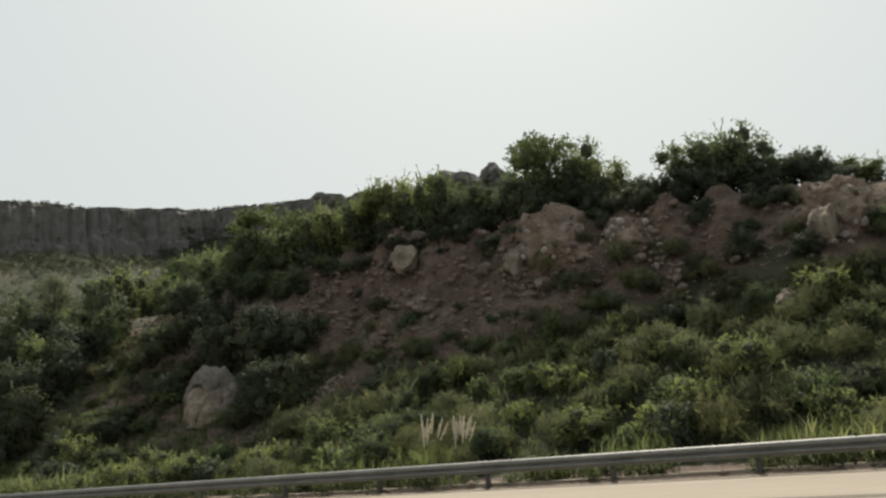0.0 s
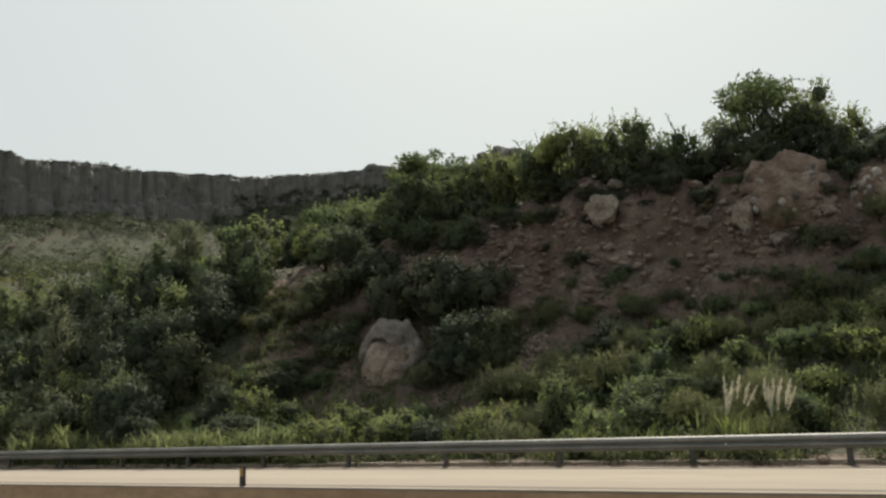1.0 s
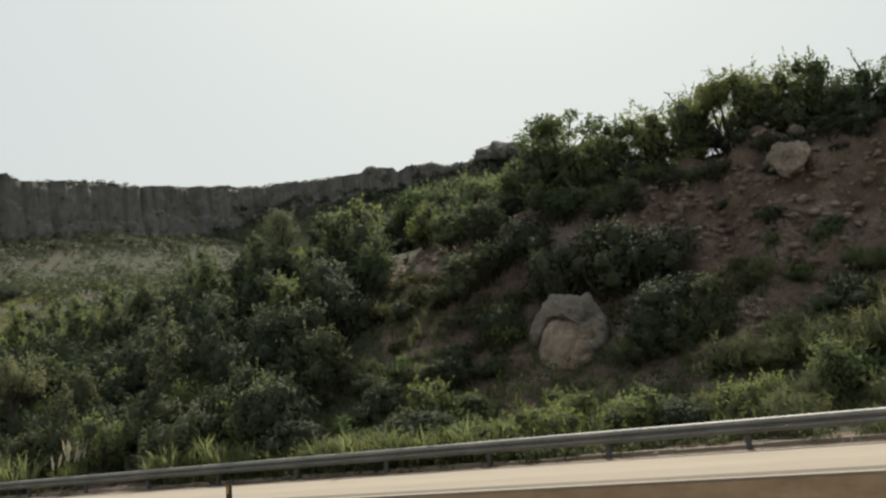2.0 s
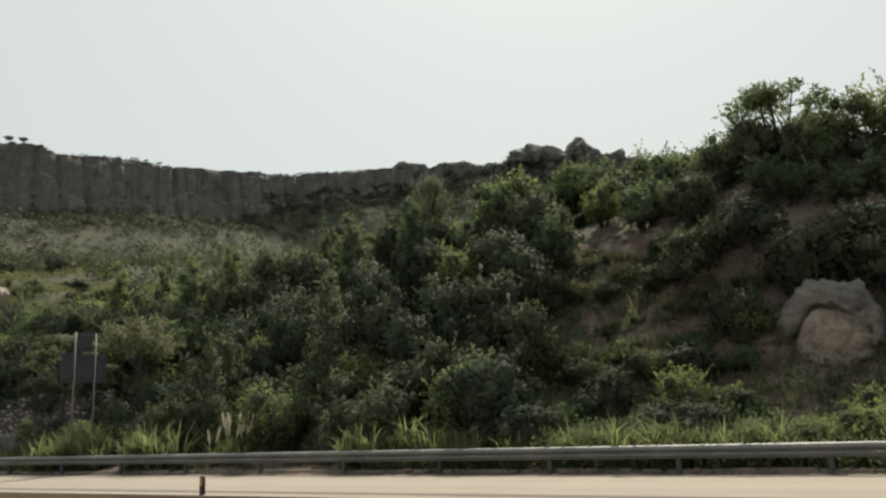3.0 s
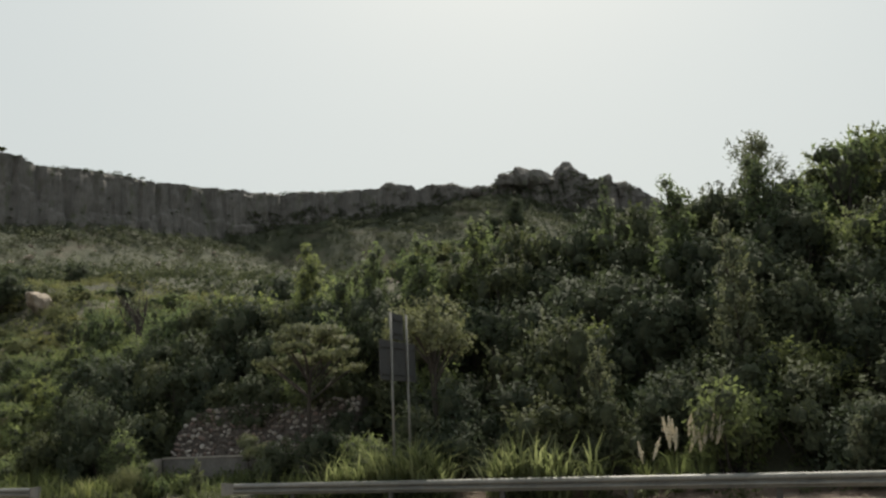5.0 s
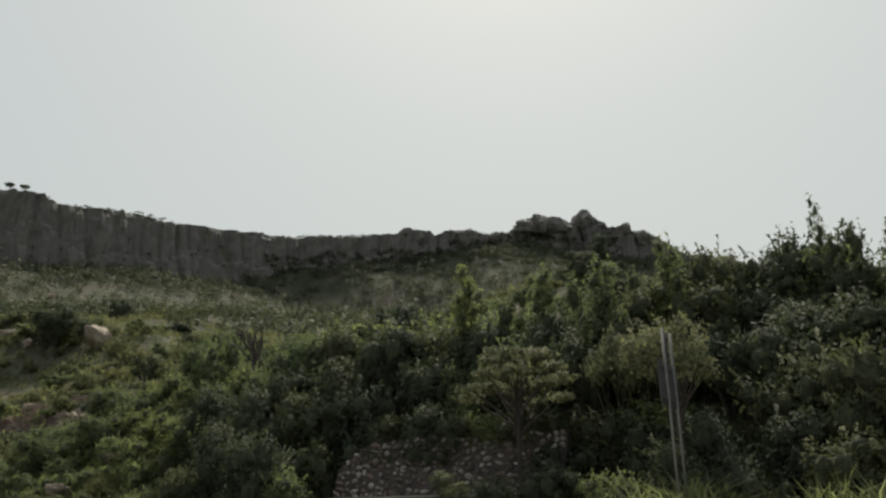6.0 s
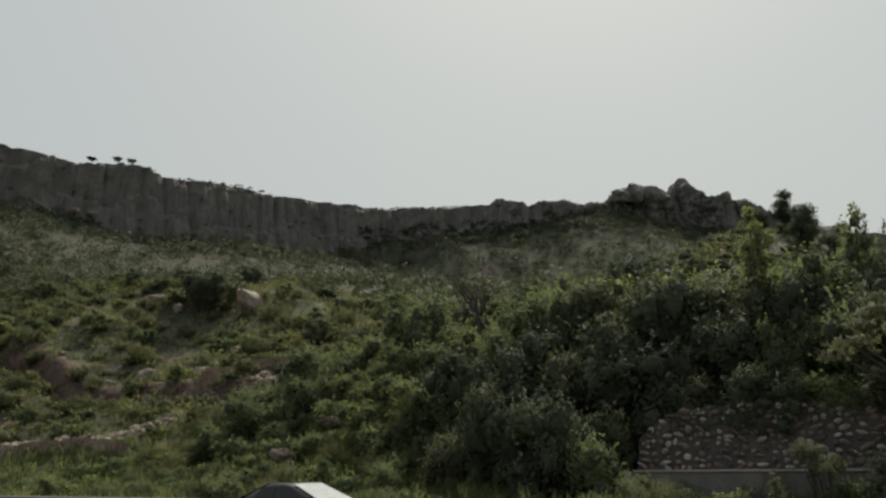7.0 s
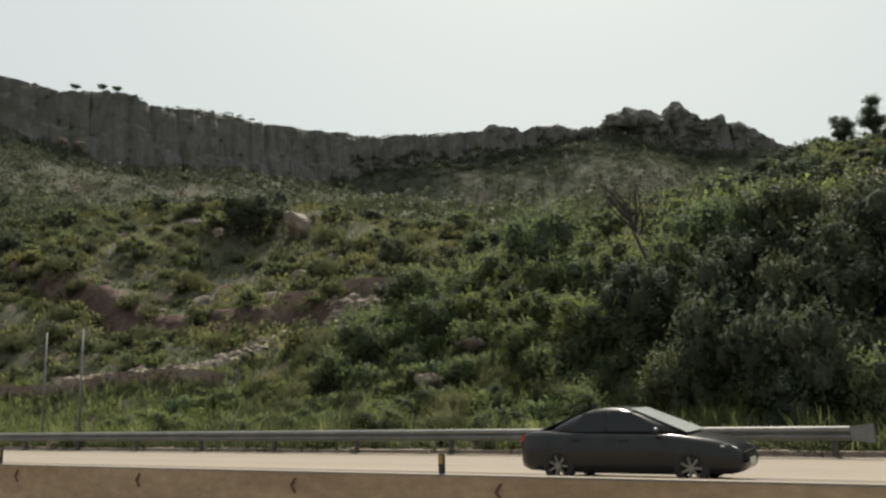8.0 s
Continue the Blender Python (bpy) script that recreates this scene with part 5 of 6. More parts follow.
rubble("stones standing out of the earth face", 620, ((-37, 36.4), (-34, 35.4), (-31, 35.0), (-26, 35.4), (-22, 35.7), (-12, 35.2)), 0.9, 0.14, 3, M_CONGLOMERATE, 0.22)
rubble("broken stones on the red earth above the thicket", 160, ((-55, 36.6), (-52, 36.0), (-48, 35.2)), 0.7, 0.16, 8)
rubble("pale stones along the washed-out hillside track", 1500, TRACK, 0.5, 0.2, 4)


def gravel_track():
    """The washed-out bed of the track, a thin sheet that follows the ground."""
    M_GRAVEL = surface("pale_gravel", (0.25, 0.215, 0.175), (0.40, 0.355, 0.30), 1.4, 9, 0.95, 1.0, 0.08, stain=(0.17, 0.14, 0.11))
    q = np.linspace(0, len(TRACK) - 1, 90)
    px_, py_ = np.interp(q, range(len(TRACK)), TRACK[:, 0]), np.interp(q, range(len(TRACK)), TRACK[:, 1])
    tx, ty = np.gradient(px_), np.gradient(py_)
    ln = np.hypot(tx, ty)
    verts, faces = [], []
    for k in range(90):
        for i in range(7):
            o = (i - 3) / 3 * (0.75 + 0.3 * float(ripple(np.array(k * 0.37), np.array(i * 0.5 + 4.2))))
            x, y = px_[k] - ty[k] / ln[k] * o, py_[k] + tx[k] / ln[k] * o
            verts.append((x, y, float(rough_land(x, y)) + (0.07 if 0 < i < 6 else -0.06)))
    for k in range(89):
        for i in range(6):
            faces.append((k * 7 + i, k * 7 + i + 1, k * 7 + i + 8, k * 7 + i + 7))
    return tagged(raw("track", verts, faces, M_GRAVEL, smooth=True), "pale washed-out gravel track on the hillside", "track", kind="structure")


gravel_track()
rubble("loose pale stones and broken concrete along the road edge", 520, ((-170, 22.42), (-84, 22.42), (-10, 22.42), (10, 22.42)), 0.13, 0.09, 9, M_CONGLOMERATE)
rubble("scattered pale stones on the hillside", 130, ((-170, 50), (-140, 45), (-120, 52), (-100, 50)), 9.0, 0.28, 5)
rubble("stones scattered over the talus below the cliff", 150, ((-275, 100), (-270, 150), (-258, 190), (-262, 240)), 16.0, 0.6, 6)


# ---- stone retaining wall on a concrete plinth ----
M_MORTAR = surface("dark_mortar", (0.045, 0.038, 0.034), (0.075, 0.063, 0.056), 1.2, 9, 0.95, 0.6, 0.03)
M_PLINTH = surface("weathered_plinth", (0.10, 0.095, 0.09), (0.17, 0.16, 0.15), 0.8, 10, 0.9, 0.3, 0.01, stain=(0.075, 0.07, 0.065))


def stone_wall(x0, x1, y, foot, low, high):
    """A battered wall of round stones whose top falls away in a curve at one end."""
    wall = empty("stone_wall", (x0, y, foot))
    tagged(wall, "rough fieldstone retaining wall on a dark concrete plinth", "wall")
    length = x1 - x0
    step = low - foot
    top = lambda u: step + (high - low) * (0.5 + 0.5 * (1 - (1 - min(u / 2.4, 1.0)) ** 2)) + 0.06 * math.sin(u * 1.9)
    bm = bmesh.new()
    box(bm, 0, length, -0.35, 1.2, -0.6, step, 0.03)
    part("plinth", bm, M_PLINTH, wall, "dark weathered concrete plinth")
    bm = bmesh.new()
    box(bm, 0.02, length, -0.4, 0.3, step + 0.003, step + 0.08, 0.015)
    part("ledge", bm, M_LEDGE, wall, "pale concrete ledge")
    bm = bmesh.new()
    for k in range(7):
        u = k / 7
        box(bm, -0.2 + 0.11 * k, 0.02 + 0.11 * k, -0.68 - 0.28 * k, -0.38 - 0.28 * k, step - 0.9 * u ** 1.4 - 0.9, step + 0.05 - 0.9 * u ** 1.4, 0.02)
    part("spillway", bm, M_LEDGE, wall, "pale concrete spillway stepping down at the end")
    bm = bmesh.new()
    rows = []
    for k in range(31):
        u = 0.05 + (length - 0.05) * k / 30
        t = top(u) - 0.03
        rows.append([bm.verts.new(p) for p in ((u, 0.04, step), (u, 0.04 + 0.8 * (t - step) / (high - low), t), (u, 1.25, t), (u, 1.25, step))])
    for p, q in zip(rows, rows[1:]):
        for i in range(4):
            bm.faces.new((p[i], q[i], q[(i + 1) % 4], p[(i + 1) % 4]))
    bm.faces.new(rows[0])
    bm.faces.new(rows[-1][::-1])
    bmesh.ops.recalc_face_normals(bm, faces=bm.faces)
    part("core", bm, M_MORTAR, wall, "dark mortar and earth between the stones")
    r = random.Random(12)
    spots = []
    for _ in range(12000):
        if len(spots) >= 300:
            break
        x, z = r.uniform(0.15, length - 0.1), r.uniform(step + 0.12, high - foot + 0.1)
        w, h = r.choice((0.10, 0.13, 0.17, 0.22, 0.27)), r.uniform(0.07, 0.15)
        if z > top(x) - 0.04:
            continue
        if all(abs(x - a) > (w + c) * 0.82 or abs(z - b) > (h + d) * 0.82 for a, b, c, d in spots):
            spots.append((x, z, w, h))
            o = new("stone", STONES[r.randrange(len(STONES))])
            o.parent = wall
            o.location = (x, 0.8 * (z - step) / (high - low) + r.uniform(-0.03, 0.05), z)
            o.scale = (w, 0.14, h)
            o.rotation_euler = (r.uniform(-0.3, 0.3), r.uniform(-0.6, 0.6), r.choice((0, 3.14)) + r.uniform(-0.3, 0.3))
    return wall


def wall_stone_material():
    """Grey, pink and pale stones, each its own shade."""
    m, n, l, b = material("wall_stone")
    info = n.new("ShaderNodeObjectInfo")
    v = coords(n, l)
    fine = noise_of(n, l, v, 4.0, 6, 0.65)
    c = ramp(n, l, info.outputs["Random"], (0.0, (0.085, 0.072, 0.064)), (0.25, (0.16, 0.138, 0.124)), (0.45, (0.21, 0.152, 0.133)), (0.7, (0.30, 0.276, 0.252)), (1.0, (0.47, 0.44, 0.407)))
    c = mix(n, l, 0.8, c, ramp(n, l, fine, (0.25, (0.6, 0.6, 0.6)), (0.75, (1.25, 1.25, 1.25))), "MULTIPLY")
    l.new(c, b.inputs["Base Color"])
    b.inputs["Roughness"].default_value = 0.9
    bump(n, l, b, fine, 0.6, 0.2)
    return m


M_LEDGE = surface("ledge_concrete", (0.26, 0.24, 0.215), (0.36, 0.335, 0.30), 1.5, 8, 0.9, 0.4, 0.01, stain=(0.16, 0.145, 0.125))
M_STONE = wall_stone_material()
for me in STONES:
    me.materials.clear()
    me.materials.append(M_STONE)
stone_wall(-82.8, -73.2, 27.85, 0.55, 1.55, 3.75)


# ---- low walls on the hillside ----
def low_wall(x0, y0, x1, y1, high, label, seed):
    """A dry wall of flat stones that follows the ground."""
    r = random.Random(seed)
    wall = empty("low_wall", (x0, y0, float(rough_land(x0, y0))))
    tagged(wall, label, "wall", "low walls on the hillside")
    base = wall.location
    n = int(math.hypot(x1 - x0, y1 - y0) / 2.4)
    an = math.atan2(y1 - y0, x1 - x0)
    for k in range(n):
        bm = bmesh.new()
        for row in range(3):
            u = 0.0
            while u < 2.4:
                w = r.uniform(0.3, 0.6)
                c, s = math.cos(an), math.sin(an)
                q = (k + u / 2.4) / n
                px, py = x0 + (x1 - x0) * q, y0 + (y1 - y0) * q
                pz = float(rough_land(px, py))
                h = high / 3
                t = bmesh.new()
                box(t, 0, w * 0.96, -0.2 + r.uniform(-0.03, 0.03), 0.25, row * h - (0.6 if row == 0 else 0), (row + 1) * h - 0.015)
                m = Matrix.Translation((px - base[0], py - base[1], pz - base[2])) @ Matrix.Rotation(an + r.uniform(-0.03, 0.03), 4, "Z")
                bmesh.ops.transform(t, matrix=m, verts=t.verts)
                tmp = bpy.data.meshes.new("course")
                t.to_mesh(tmp)
                t.free()
                bm.from_mesh(tmp)
                bpy.data.meshes.remove(tmp)
                u += w
        part("stretch", bm, M_LOWWALL, wall)
    return wall


M_LOWWALL = surface("red_brown_stone", (0.13, 0.095, 0.075), (0.22, 0.17, 0.135), 1.2, 7, 0.9, 0.6, 0.02, stain=(0.26, 0.235, 0.20))
low_wall(-152, 31.6, -114.5, 31.2, 0.75, "low red-brown dry stone wall below the hillside", 5)
low_wall(-121.6, 38.2, -110.5, 43.2, 1.0, "red-brown stone wall beside the hillside track", 6)


# ---- road edge: kerb, joints, markers ----
bm = bmesh.new()
x = -190.0
while x < 40:
    w = rng.uniform(2.2, 3.0)
    box(bm, x, x + w - 0.02, RAIL_Y + 0.24 + rng.uniform(-0.02, 0.02), RAIL_Y + 0.5, -0.2, 0.12 + rng.uniform(-0.02, 0.02), 0.02)
    x += w
tagged(part("kerb", bm, M_CONCRETE), "pale concrete edging under the guard rail", "kerb", kind="structure")
M_JOINT = surface("joint_filler", (0.075, 0.063, 0.05), (0.13, 0.11, 0.085), 0.8, 9, 0.9, 0.2, 0.005, stretch=(0.2, 1, 1))
bm = bmesh.new()
box(bm, -330, 120, 16.6, 17.05, -0.05, 0.004)
tagged(part("road_joint", bm, M_JOINT), "dark worn joint between two lanes", "road joint", kind="structure")
bm = bmesh.new()
extrude_along_x(bm, [(WALL_Y + 0.004, 0.853), (WALL_Y + 0.004, 0.872), (WALL_Y + 0.155, 0.872), (WALL_Y + 0.155, 0.853)], -330, 120, 90)
tagged(part("barrier_cap", bm, M_CONCRETE), "pale sunlit cap of the median barrier", "barrier", kind="structure")

M_MARK_DARK = surface("marker_dark", (0.018, 0.016, 0.014), (0.03, 0.027, 0.024), 6, 6, 0.6, 0.1, 0.002)
M_MARK_AMBER = surface("marker_amber", (0.32, 0.19, 0.05), (0.42, 0.27, 0.08), 6, 6, 0.4, 0.1, 0.002)


def marker_post():
    m = empty("marker_post", (0, 0, 0))
    tagged(m, "small dark reflector post on the median barrier", "marker post", "marker posts on the barrier")
    bm = bmesh.new()
    box(bm, -0.04, 0.04, -0.02, 0.02, 0, 0.24, 0.006)
    part("post", bm, M_MARK_DARK, m)
    bm = bmesh.new()
    box(bm, -0.03, 0.03, -0.026, -0.0205, 0.12, 0.225, 0.002)
    part("reflector", bm, M_MARK_AMBER, m, "amber reflector strip")
    return m


first = marker_post()
first.location = (-17.45, WALL_Y + 0.08, 0.872)
for x in (-8.2, 0.9, -26.68, -35.65, -45.45, -54.71, -61.9, -69.6, -77.4, -87.32, -96.4, -105.6, -114.8, -124.0):
    copy_thing(first, Matrix.Translation((x, WALL_Y + 0.08, 0.872)))

M_CHEVRON = surface("faded_paint", (0.11, 0.045, 0.028), (0.17, 0.075, 0.045), 6, 6, 0.8, 0.1, 0.002)


def chevron():
    """A plain arrow mark on the barrier's face."""
    bm = bmesh.new()
    for s in (-1, 1):
        v = [bm.verts.new(p) for p in ((-0.06, 0, 0), (-0.02, 0, 0), (0.05, 0, s * 0.1), (0.012, 0, s * 0.1))]
        w = [bm.verts.new((p.co.x, 0.012, p.co.z)) for p in v]
        for q in ((v[0], v[1], v[2], v[3]), (w[3], w[2], w[1], w[0])):
            bm.faces.new(q)
        for i in range(4):
            bm.faces.new((v[i], w[i], w[(i + 1) % 4], v[(i + 1) % 4]))
    bmesh.ops.recalc_face_normals(bm, faces=bm.faces)
    o = part("chevron_mark", bm, M_CHEVRON)
    return tagged(o, "dark faded arrow mark on the barrier face", "arrow mark", "arrow marks on the barrier")


first = chevron()
first.location = (-86.5, WALL_Y - 0.037, 0.69)
for k in range(1, 12):
    copy_thing(first, Matrix.Translation((-86.5 - 3.08 * k, WALL_Y - 0.037, 0.69)))


def end_plate(rail, x, facing):
    """The flared plate that closes a rail."""
    bm = bmesh.new()
    v = []
    for u, h, out in ((0, 0.17, 0.0), (0.2, 0.185, 0.02), (0.36, 0.21, 0.05), (0.5, 0.22, 0.02), (0.52, 0.2, -0.06)):
        for yy in (-0.05 - out, -0.04 - out):
            v.append([bm.verts.new((u * facing, yy, h)), bm.verts.new((u * facing, yy, -h))])
    for k in range(4):
        a, b, c, d = v[2 * k], v[2 * k + 2], v[2 * k + 1], v[2 * k + 3]
        bm.faces.new((a[0], b[0], b[1], a[1]))
        bm.faces.new((c[1], d[1], d[0], c[0]))
        bm.faces.new((a[0], c[0], d[0], b[0]))
        bm.faces.new((a[1], b[1], d[1], c[1]))
    bm.faces.new((v[0][0], v[0][1], v[1][1], v[1][0]))
    bm.faces.new((v[8][1], v[8][0], v[9][0], v[9][1]))
    bmesh.ops.recalc_face_normals(bm, faces=bm.faces)
    o = part("end_plate", bm, M_ZINC, rail)
    o.location = (x - rail.location[0], 0, 0.58)


RAILS = [o for o in scene.objects if o.name.startswith("guard_rail")]
end_plate(RAILS[0], -74.0, -1)
end_plate(RAILS[1], -84.0, 1)

# ---- road sign seen from behind, and two slim poles ----
M_SIGN = surface("sign_back", (0.045, 0.047, 0.05), (0.07, 0.072, 0.075), 1.5, 10, 0.6, 0.1, 0.003, metal=0.2)
sign = empty("road_sign", (-68.3, 23.2, 0.2))
tagged(sign, "grey back of a two-panel road sign on twin posts", "road sign")
for y in (-0.5, 0.5):
    bm = bmesh.new()
    bmesh.ops.create_cone(bm, cap_ends=True, segments=12, radius1=0.038, radius2=0.038, depth=5.9)
    o = part("post", bm, M_ZINC, sign, smooth=True)
    o.location = (0.05, y, 2.75)
for nm, y0, y1, z0, z1 in (("panel", -1.1, 1.15, 3.55, 4.8), ("upper_panel", -0.35, 0.4, 4.86, 5.7)):
    bm = bmesh.new()
    box(bm, -0.04, -0.01, y0, y1, z0, z1, 0.008)
    for z in (z0 + 0.2, z1 - 0.2):
        box(bm, -0.01, 0.03, y0 + 0.03, y1 - 0.03, z - 0.03, z + 0.03, 0.005)
    part(nm, bm, M_SIGN, sign)
for x in (-117.0, -114.4):
    bm = bmesh.new()
    bmesh.ops.create_cone(bm, cap_ends=True, segments=10, radius1=0.05, radius2=0.04, depth=5.2)
    bmesh.ops.translate(bm, vec=(0, 0, 2.6), verts=bm.verts)
    o = part("pole", bm, M_ZINC, smooth=True)
    o.location = (x, 23.0, 0)
    tagged(o, "slim pale steel pole behind the guard rail", "pole", "poles behind the rail")


for x, y, s in ((-88.1, 22.4, 0.17), (-115.4, 22.45, 0.22), (-117.2, 22.45, 0.16)):
    bm = bmesh.new()
    box(bm, -s, s, -s * 0.8, s * 0.8, -0.1, s * 1.5, 0.03)
    for v in bm.verts:
        v.co += Vector((noise.noise(v.co * 9), noise.noise(v.co * 7), 0)) * 0.03
    o = part("concrete_block", bm, M_CONCRETE)
    o.location = (x, y, 0.0)
    tagged(o, "small broken concrete block at the road edge", "block", "blocks at the road edge")


# ---- plume grass ----
M_PLUME = leafy("plume", (0.47, 0.45, 0.385), (0.66, 0.63, 0.55), (1.1, 1.05, 0.9), 0.1)


def plume_grass(x, y, n, high, seed):
    r = random.Random(seed)
    z = float(rough_land(x, y))
    g = empty("plume_grass", (x, y, z))
    tagged(g, "clump of tall reed grass with pale feathery plumes", "plume grass", "plume grass clumps")
    bv, bf = [], []
    for _ in range(90):
        an, h = r.uniform(0, 6.28), high * r.uniform(0.4, 0.8)
        o, s = Vector((math.cos(an), math.sin(an), 0)), Vector((-math.sin(an), math.cos(an), 0))
        b = o * r.uniform(0, 0.25)
        k = len(bv)
        m, t = b + Vector((0, 0, h * 0.6)) + o * h * 0.2, b + Vector((0, 0, h * 0.8)) + o * h * r.uniform(0.4, 0.8)
        bv += [tuple(b - s * 0.012), tuple(b + s * 0.012), tuple(m - s * 0.01), tuple(m + s * 0.01), tuple(t)]
        bf += [(k, k + 1, k + 3), (k, k + 3, k + 2), (k + 2, k + 3, k + 4)]
    new("leaf", tri_mesh("leaf", bv, bf, M_GRASS)).parent = g
    for _ in range(n):
        a = Vector((r.uniform(-0.15, 0.15), r.uniform(-0.12, 0.12), 0))
        tip = a + Vector((r.uniform(-0.3, 1.0), r.uniform(-0.25, 0.25), high * r.uniform(0.78, 1.05)))
        sv, sf = [], []
        limb(sv, sf, a, a.lerp(tip, 0.7), 0.008, 0.005, 3, 0.03, r)
        new("stalk", tri_mesh("stalk", sv, sf, M_GRASS)).parent = g
        pr = np.random.RandomState(r.randrange(9999))
        c, d = np.array(a.lerp(tip, 0.82)), np.array((tip - a).normalized())
        u = pr.uniform(-1, 1, 150)
        p = c + d * (u * 0.3)[:, None] + pr.normal(0, 1, (150, 3)) * (0.026 * (1.1 - np.abs(u)))[:, None]
        ax = unit(d + pr.normal(0, 0.5, (150, 3)))
        sd2 = unit(np.cross(ax, pr.normal(size=(150, 3))))
        v = np.stack((p - ax * 0.03 - sd2 * 0.012, p - ax * 0.03 + sd2 * 0.012, p + ax * 0.06), 1).reshape(-1, 3)
        new("plume", tri_mesh("plume", v, np.arange(450).reshape(-1, 3), M_PLUME)).parent = g
    return g


plume_grass(-24.2, 24.2, 7, 1.9, 1)
plume_grass(-23.1, 24.2, 9, 1.9, 2)
plume_grass(-59.9, 23.4, 8, 2.0, 3)
plume_grass(-59.3, 23.5, 8, 2.0, 4)
plume_grass(-60.7, 23.4, 2, 1.6, 5)


# ---- the dark saloon car ----
M_PAINT, pn, pl, pb = material("dark_car_paint")
pb.inputs["Base Color"].default_value = (0.013, 0.013, 0.015, 1)
pb.inputs["Roughness"].default_value = 0.32
pb.inputs["Specular IOR Level"].default_value = 0.16
pb.inputs["Coat Weight"].default_value = 0.35
pb.inputs["Coat Roughness"].default_value = 0.12
dust = noise_of(pn, pl, coords(pn, pl), 2.5, 6)
pl.new(ramp(pn, pl, dust, (0.3, (0.008, 0.009, 0.011)), (0.8, (0.018, 0.018, 0.018))), pb.inputs["Base Color"])
M_GLASS, gn, gl, gb = material("tinted_car_glass")
gb.inputs["Base Color"].default_value = (0.012, 0.014, 0.016, 1)
gb.inputs["Roughness"].default_value = 0.08
gb.inputs["IOR"].default_value = 1.35
# pale base colour paints the sky's reflection on the windscreen
M_SCREEN = surface("sky_glare_windscreen", (0.40, 0.43, 0.43), (0.50, 0.53, 0.52), 3, 8, 0.12, 0.02, 0.001)
M_TYRE = surface("tyre_rubber", (0.012, 0.012, 0.012), (0.022, 0.021, 0.020), 8, 6, 0.85, 0.2, 0.003)
M_ALLOY = surface("wheel_alloy", (0.13, 0.13, 0.125), (0.20, 0.20, 0.195), 5, 6, 0.45, 0.05, 0.002, metal=0.5)
M_LAMP, ln_, ll_, lb_ = material("lamp_glass")
lb_.inputs["Base Color"].default_value = (0.62, 0.63, 0.62, 1)
lb_.inputs["Roughness"].default_value = 0.12
M_TAIL = surface("tail_lamp", (0.22, 0.02, 0.015), (0.3, 0.035, 0.025), 5, 5, 0.2, 0.02, 0.002)
M_PLATE = surface("plate", (0.5, 0.5, 0.45), (0.6, 0.6, 0.55), 5, 5, 0.5, 0.02, 0.002)


def loft(rings, close_ends=True):
    bm = bmesh.new()
    rows = [[bm.verts.new(p) for p in ring] for ring in rings]
    n = len(rows[0])
    for a, b in zip(rows, rows[1:]):
        for i in range(n):
            bm.faces.new((a[i], a[(i + 1) % n], b[(i + 1) % n], b[i]))
    if close_ends:
        bm.faces.new(rows[0][::-1])
        bm.faces.new(rows[-1])
    bmesh.ops.recalc_face_normals(bm, faces=bm.faces)
    return bm


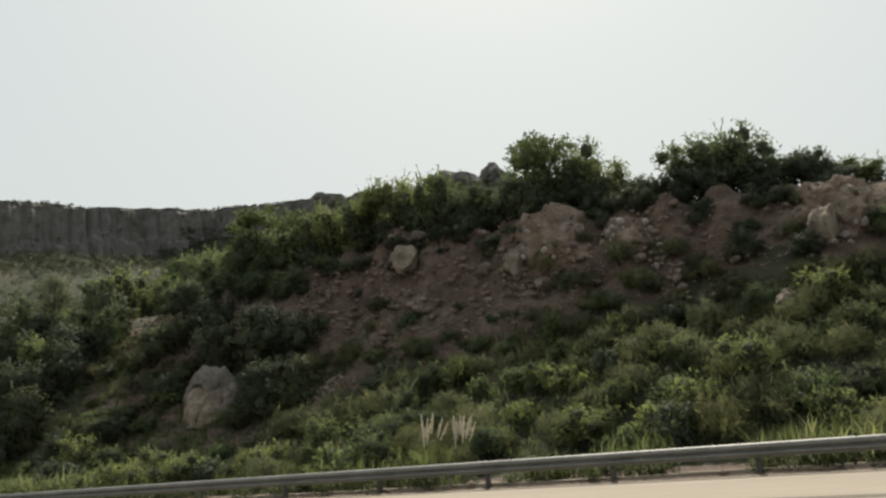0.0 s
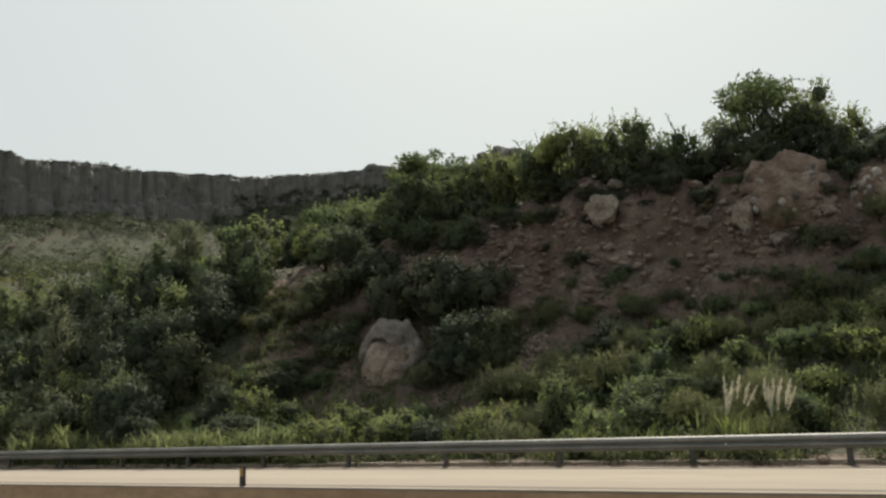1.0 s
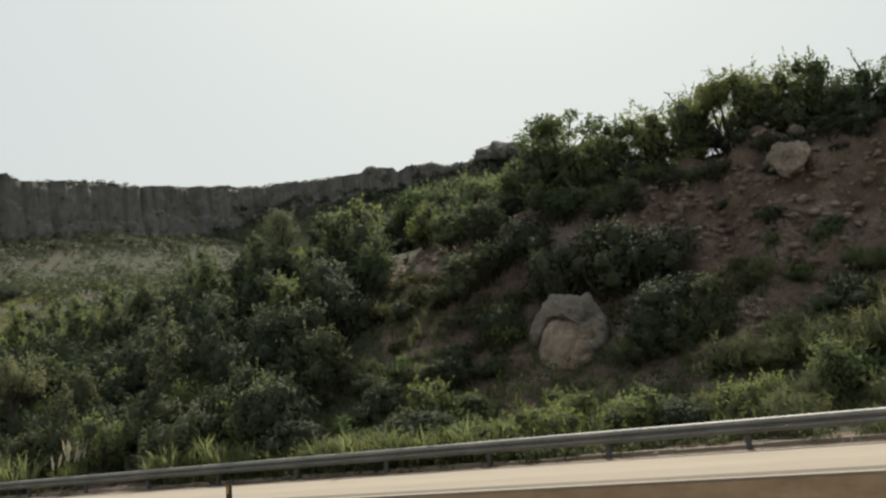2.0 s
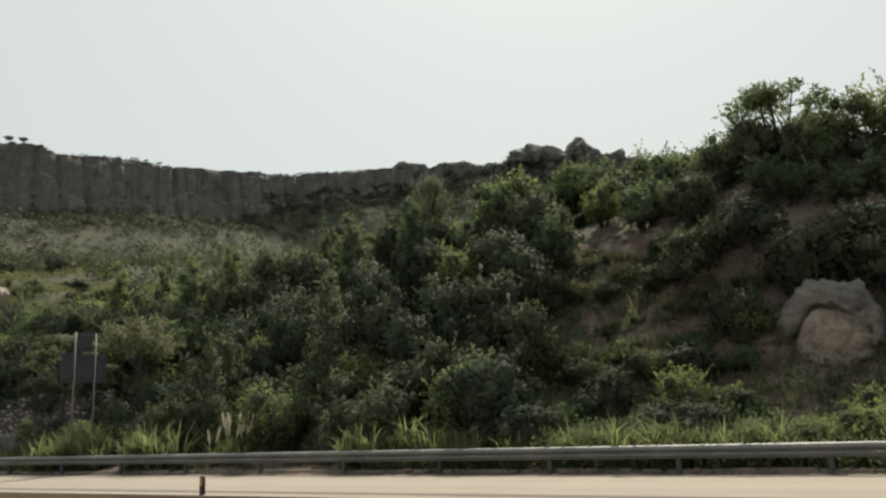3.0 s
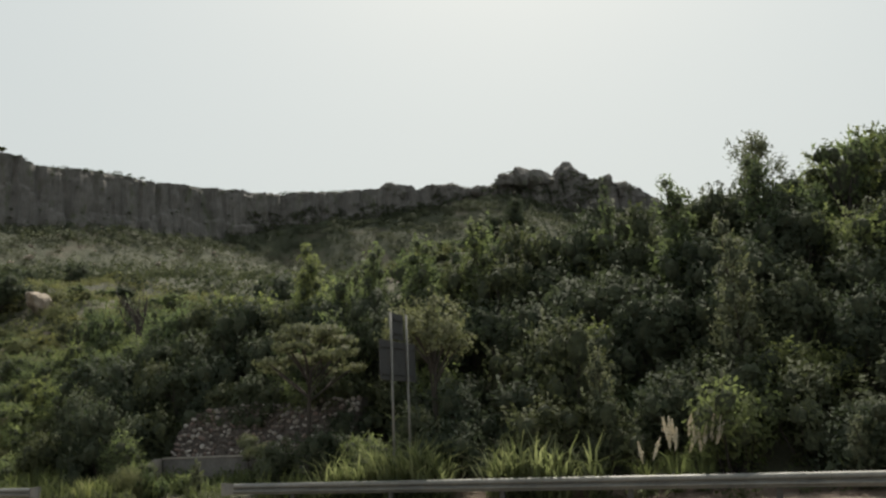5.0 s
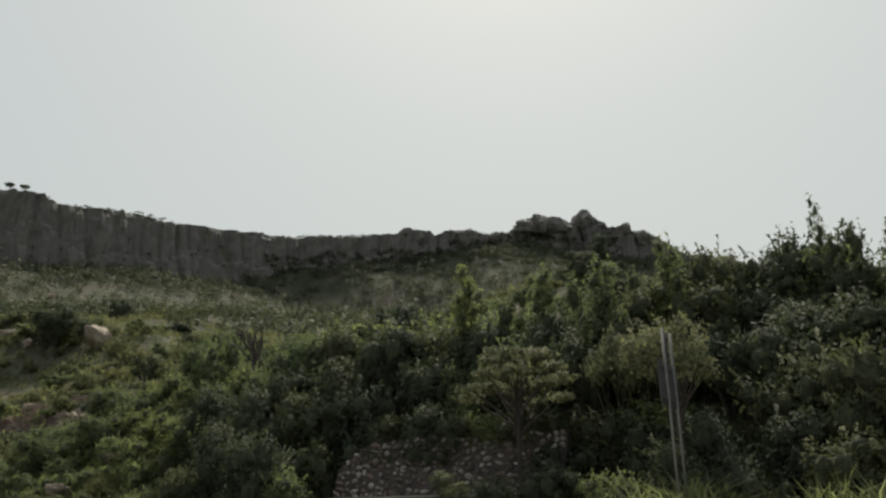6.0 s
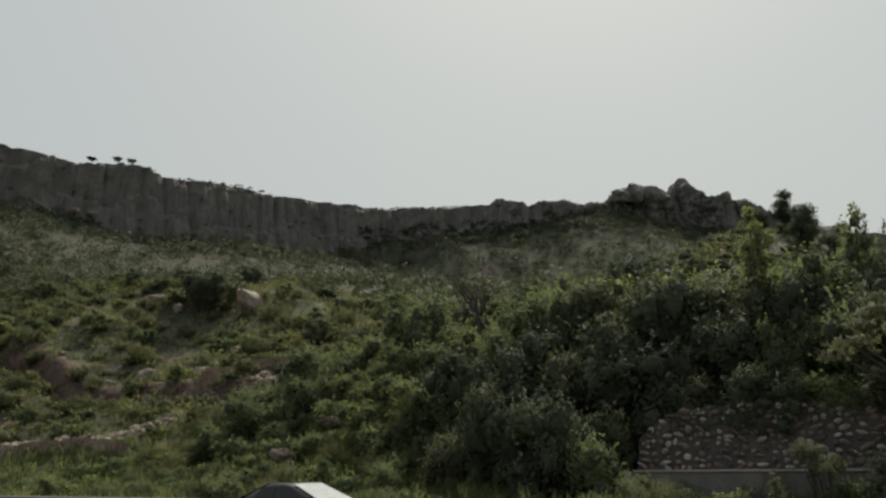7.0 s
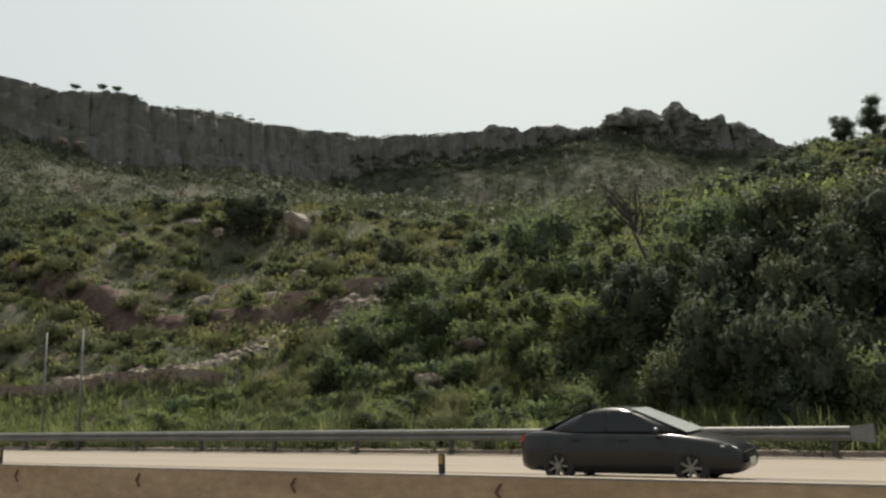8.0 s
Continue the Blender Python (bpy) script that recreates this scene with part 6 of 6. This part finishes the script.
def saloon(x, y):
    """A four-door car that faces along +x."""
    car = empty("car", (x, y, 0))
    tagged(car, "dark dusty four-door saloon car on the far carriageway", "car")
    rings = []
    for u, low, deck, half, shoulder in ((-2.24, 0.42, 0.80, 0.62, 0.70), (-2.18, 0.30, 0.95, 0.74, 0.86), (-2.0, 0.24, 1.01, 0.82, 0.93), (-1.6, 0.22, 1.02, 0.87, 0.94), (-1.1, 0.20, 1.0, 0.89, 0.93), (-0.4, 0.20, 0.98, 0.90, 0.91), (0.3, 0.20, 0.97, 0.90, 0.90),
                                       (0.95, 0.20, 0.96, 0.89, 0.88), (1.3, 0.21, 0.91, 0.88, 0.83), (1.7, 0.22, 0.85, 0.86, 0.77), (2.0, 0.22, 0.76, 0.80, 0.69), (2.17, 0.26, 0.66, 0.70, 0.60), (2.24, 0.34, 0.55, 0.58, 0.50)):
        ring = [(u, -half * 0.92, low), (u, -half, low + 0.12), (u, -half * 1.0, (low + shoulder) * 0.5), (u, -half * 0.985, shoulder - 0.06), (u, -half * 0.93, shoulder + (deck - shoulder) * 0.55), (u, -half * 0.70, deck - 0.008), (u, 0, deck + 0.012)]
        ring += [(u, -b, c) for _, b, c in reversed(ring[:-1])]
        rings.append(ring)
    part("body", loft(rings), M_PAINT, car, smooth=True)
    levels = ((0.94, -1.78, 1.22, 0.80), (1.12, -1.45, 0.86, 0.745), (1.30, -1.05, 0.42, 0.66), (1.41, -0.72, 0.05, 0.585), (1.445, -0.45, -0.2, 0.47), (1.452, -0.36, -0.28, 0.2))
    rings = []
    for z, a, b, h in levels:
        m = (a + b) / 2
        l = (b - a) / 2
        rings.append([(m + l * math.copysign(abs(math.cos(k * math.pi / 12)) ** 0.38, math.cos(k * math.pi / 12)), h * math.copysign(abs(math.sin(k * math.pi / 12)) ** 0.32, math.sin(k * math.pi / 12)), z) for k in range(24)])
    part("roof", loft(rings), M_PAINT, car, smooth=True)

    def pane(name, corners, parent=car, label="dark tinted window", mat=M_GLASS):
        bm = bmesh.new()
        c = [Vector(p) for p in corners]
        n = (c[1] - c[0]).cross(c[3] - c[0]).normalized() * 0.012
        v = [bm.verts.new(p) for p in c] + [bm.verts.new(p + n) for p in c]
        for f in ((0, 1, 2, 3), (7, 6, 5, 4), (0, 4, 5, 1), (1, 5, 6, 2), (2, 6, 7, 3), (3, 7, 4, 0)):
            bm.faces.new([v[i] for i in f])
        bmesh.ops.recalc_face_normals(bm, faces=bm.faces)
        return part(name, bm, mat, parent, label)

    for s in (-1, 1):
        w = lambda u, z: (u, s * (np.interp(z, (0.94, 1.12, 1.30, 1.41), (0.80, 0.745, 0.66, 0.585)) + 0.015), z)
        pane("side_window", (w(-0.28, 0.99), w(0.86, 0.99), w(0.16, 1.36), w(-0.26, 1.38)))
        pane("side_window", (w(-1.05, 0.99), w(-0.34, 0.99), w(-0.33, 1.38), w(-0.80, 1.34)))
        bm = bmesh.new()
        bmesh.ops.create_uvsphere(bm, u_segments=12, v_segments=8, radius=1.0)
        bmesh.ops.scale(bm, vec=(0.07, 0.11, 0.075), verts=bm.verts)
        o = part("mirror", bm, M_PAINT, car, smooth=True)
        o.location = (0.72, s * 0.93, 1.0)
        for u in (-0.95, 0.05):
            bm = bmesh.new()
            box(bm, -0.09, 0.09, -0.015, 0.015, -0.015, 0.015, 0.006)
            o = part("door_handle", bm, M_PAINT, car)
            o.location = (u, s * 0.905, 0.83)
        bm = bmesh.new()
        bmesh.ops.create_uvsphere(bm, u_segments=16, v_segments=8, radius=1.0)
        bmesh.ops.scale(bm, vec=(0.26, 0.13, 0.075), verts=bm.verts)
        o = part("headlight", bm, M_LAMP, car, "clear headlight", smooth=True)
        o.location = (1.93, s * 0.64, 0.68)
        o.rotation_euler = (0, 0.28, -s * 0.45)
        bm = bmesh.new()
        box(bm, -0.05, 0.05, -0.14, 0.14, -0.08, 0.08, 0.02)
        o = part("tail_light", bm, M_TAIL, car, "red tail light")
        o.location = (-2.15, s * 0.6, 0.84)
        for u in (-1.32, 1.32):
            bm = bmesh.new()
            prof = [(0.19, -0.09), (0.30, -0.1), (0.325, -0.07), (0.33, 0.0), (0.325, 0.07), (0.30, 0.1), (0.19, 0.09)]
            rr = [[(a * math.cos(q * math.pi / 14), b, a * math.sin(q * math.pi / 14)) for a, b in prof] for q in range(28)]
            wheel = part("wheel", loft(rr + [rr[0]], False), M_TYRE, car, "black rubber tyre", smooth=True)
            wheel.location = (u, s * 0.815, 0.33)
            bm = bmesh.new()
            bmesh.ops.create_cone(bm, cap_ends=True, segments=20, radius1=0.07, radius2=0.06, depth=0.12, matrix=Matrix.Rotation(math.pi / 2, 4, "X"))
            for q in range(7):
                t = bmesh.new()
                box(t, 0.05, 0.205, -0.05, 0.05, -0.022, 0.022, 0.008)
                bmesh.ops.transform(t, matrix=Matrix.Rotation(q * 2 * math.pi / 7, 4, "Y"), verts=t.verts)
                tmp = bpy.data.meshes.new("spoke")
                t.to_mesh(tmp)
                t.free()
                bm.from_mesh(tmp)
                bpy.data.meshes.remove(tmp)
            o = part("rim", bm, M_ALLOY, wheel, "spoked alloy rim")
            o.location = (0, s * 0.06, 0)
    pane("windscreen", ((1.24, -0.66, 0.965), (1.24, 0.66, 0.965), (0.13, 0.52, 1.42), (0.13, -0.52, 1.42)), car, "raked windscreen, sky glare put into its pale colour", M_SCREEN)
    pane("rear_window", ((-1.80, 0.62, 1.0), (-1.80, -0.62, 1.0), (-0.80, -0.50, 1.41), (-0.80, 0.50, 1.41)), car, "raked rear window")
    bm = bmesh.new()
    box(bm, -0.02, 0.02, -0.5, 0.5, -0.05, 0.05, 0.015)
    o = part("grille", bm, M_TYRE, car, "dark grille")
    o.location = (2.2, 0, 0.57)
    bm = bmesh.new()
    box(bm, -0.01, 0.01, -0.24, 0.24, -0.06, 0.06, 0.005)
    o = part("number_plate", bm, M_PLATE, car, "plain pale plate")
    o.location = (2.25, 0, 0.42)
    return car


saloon(-87.45, 16.3)
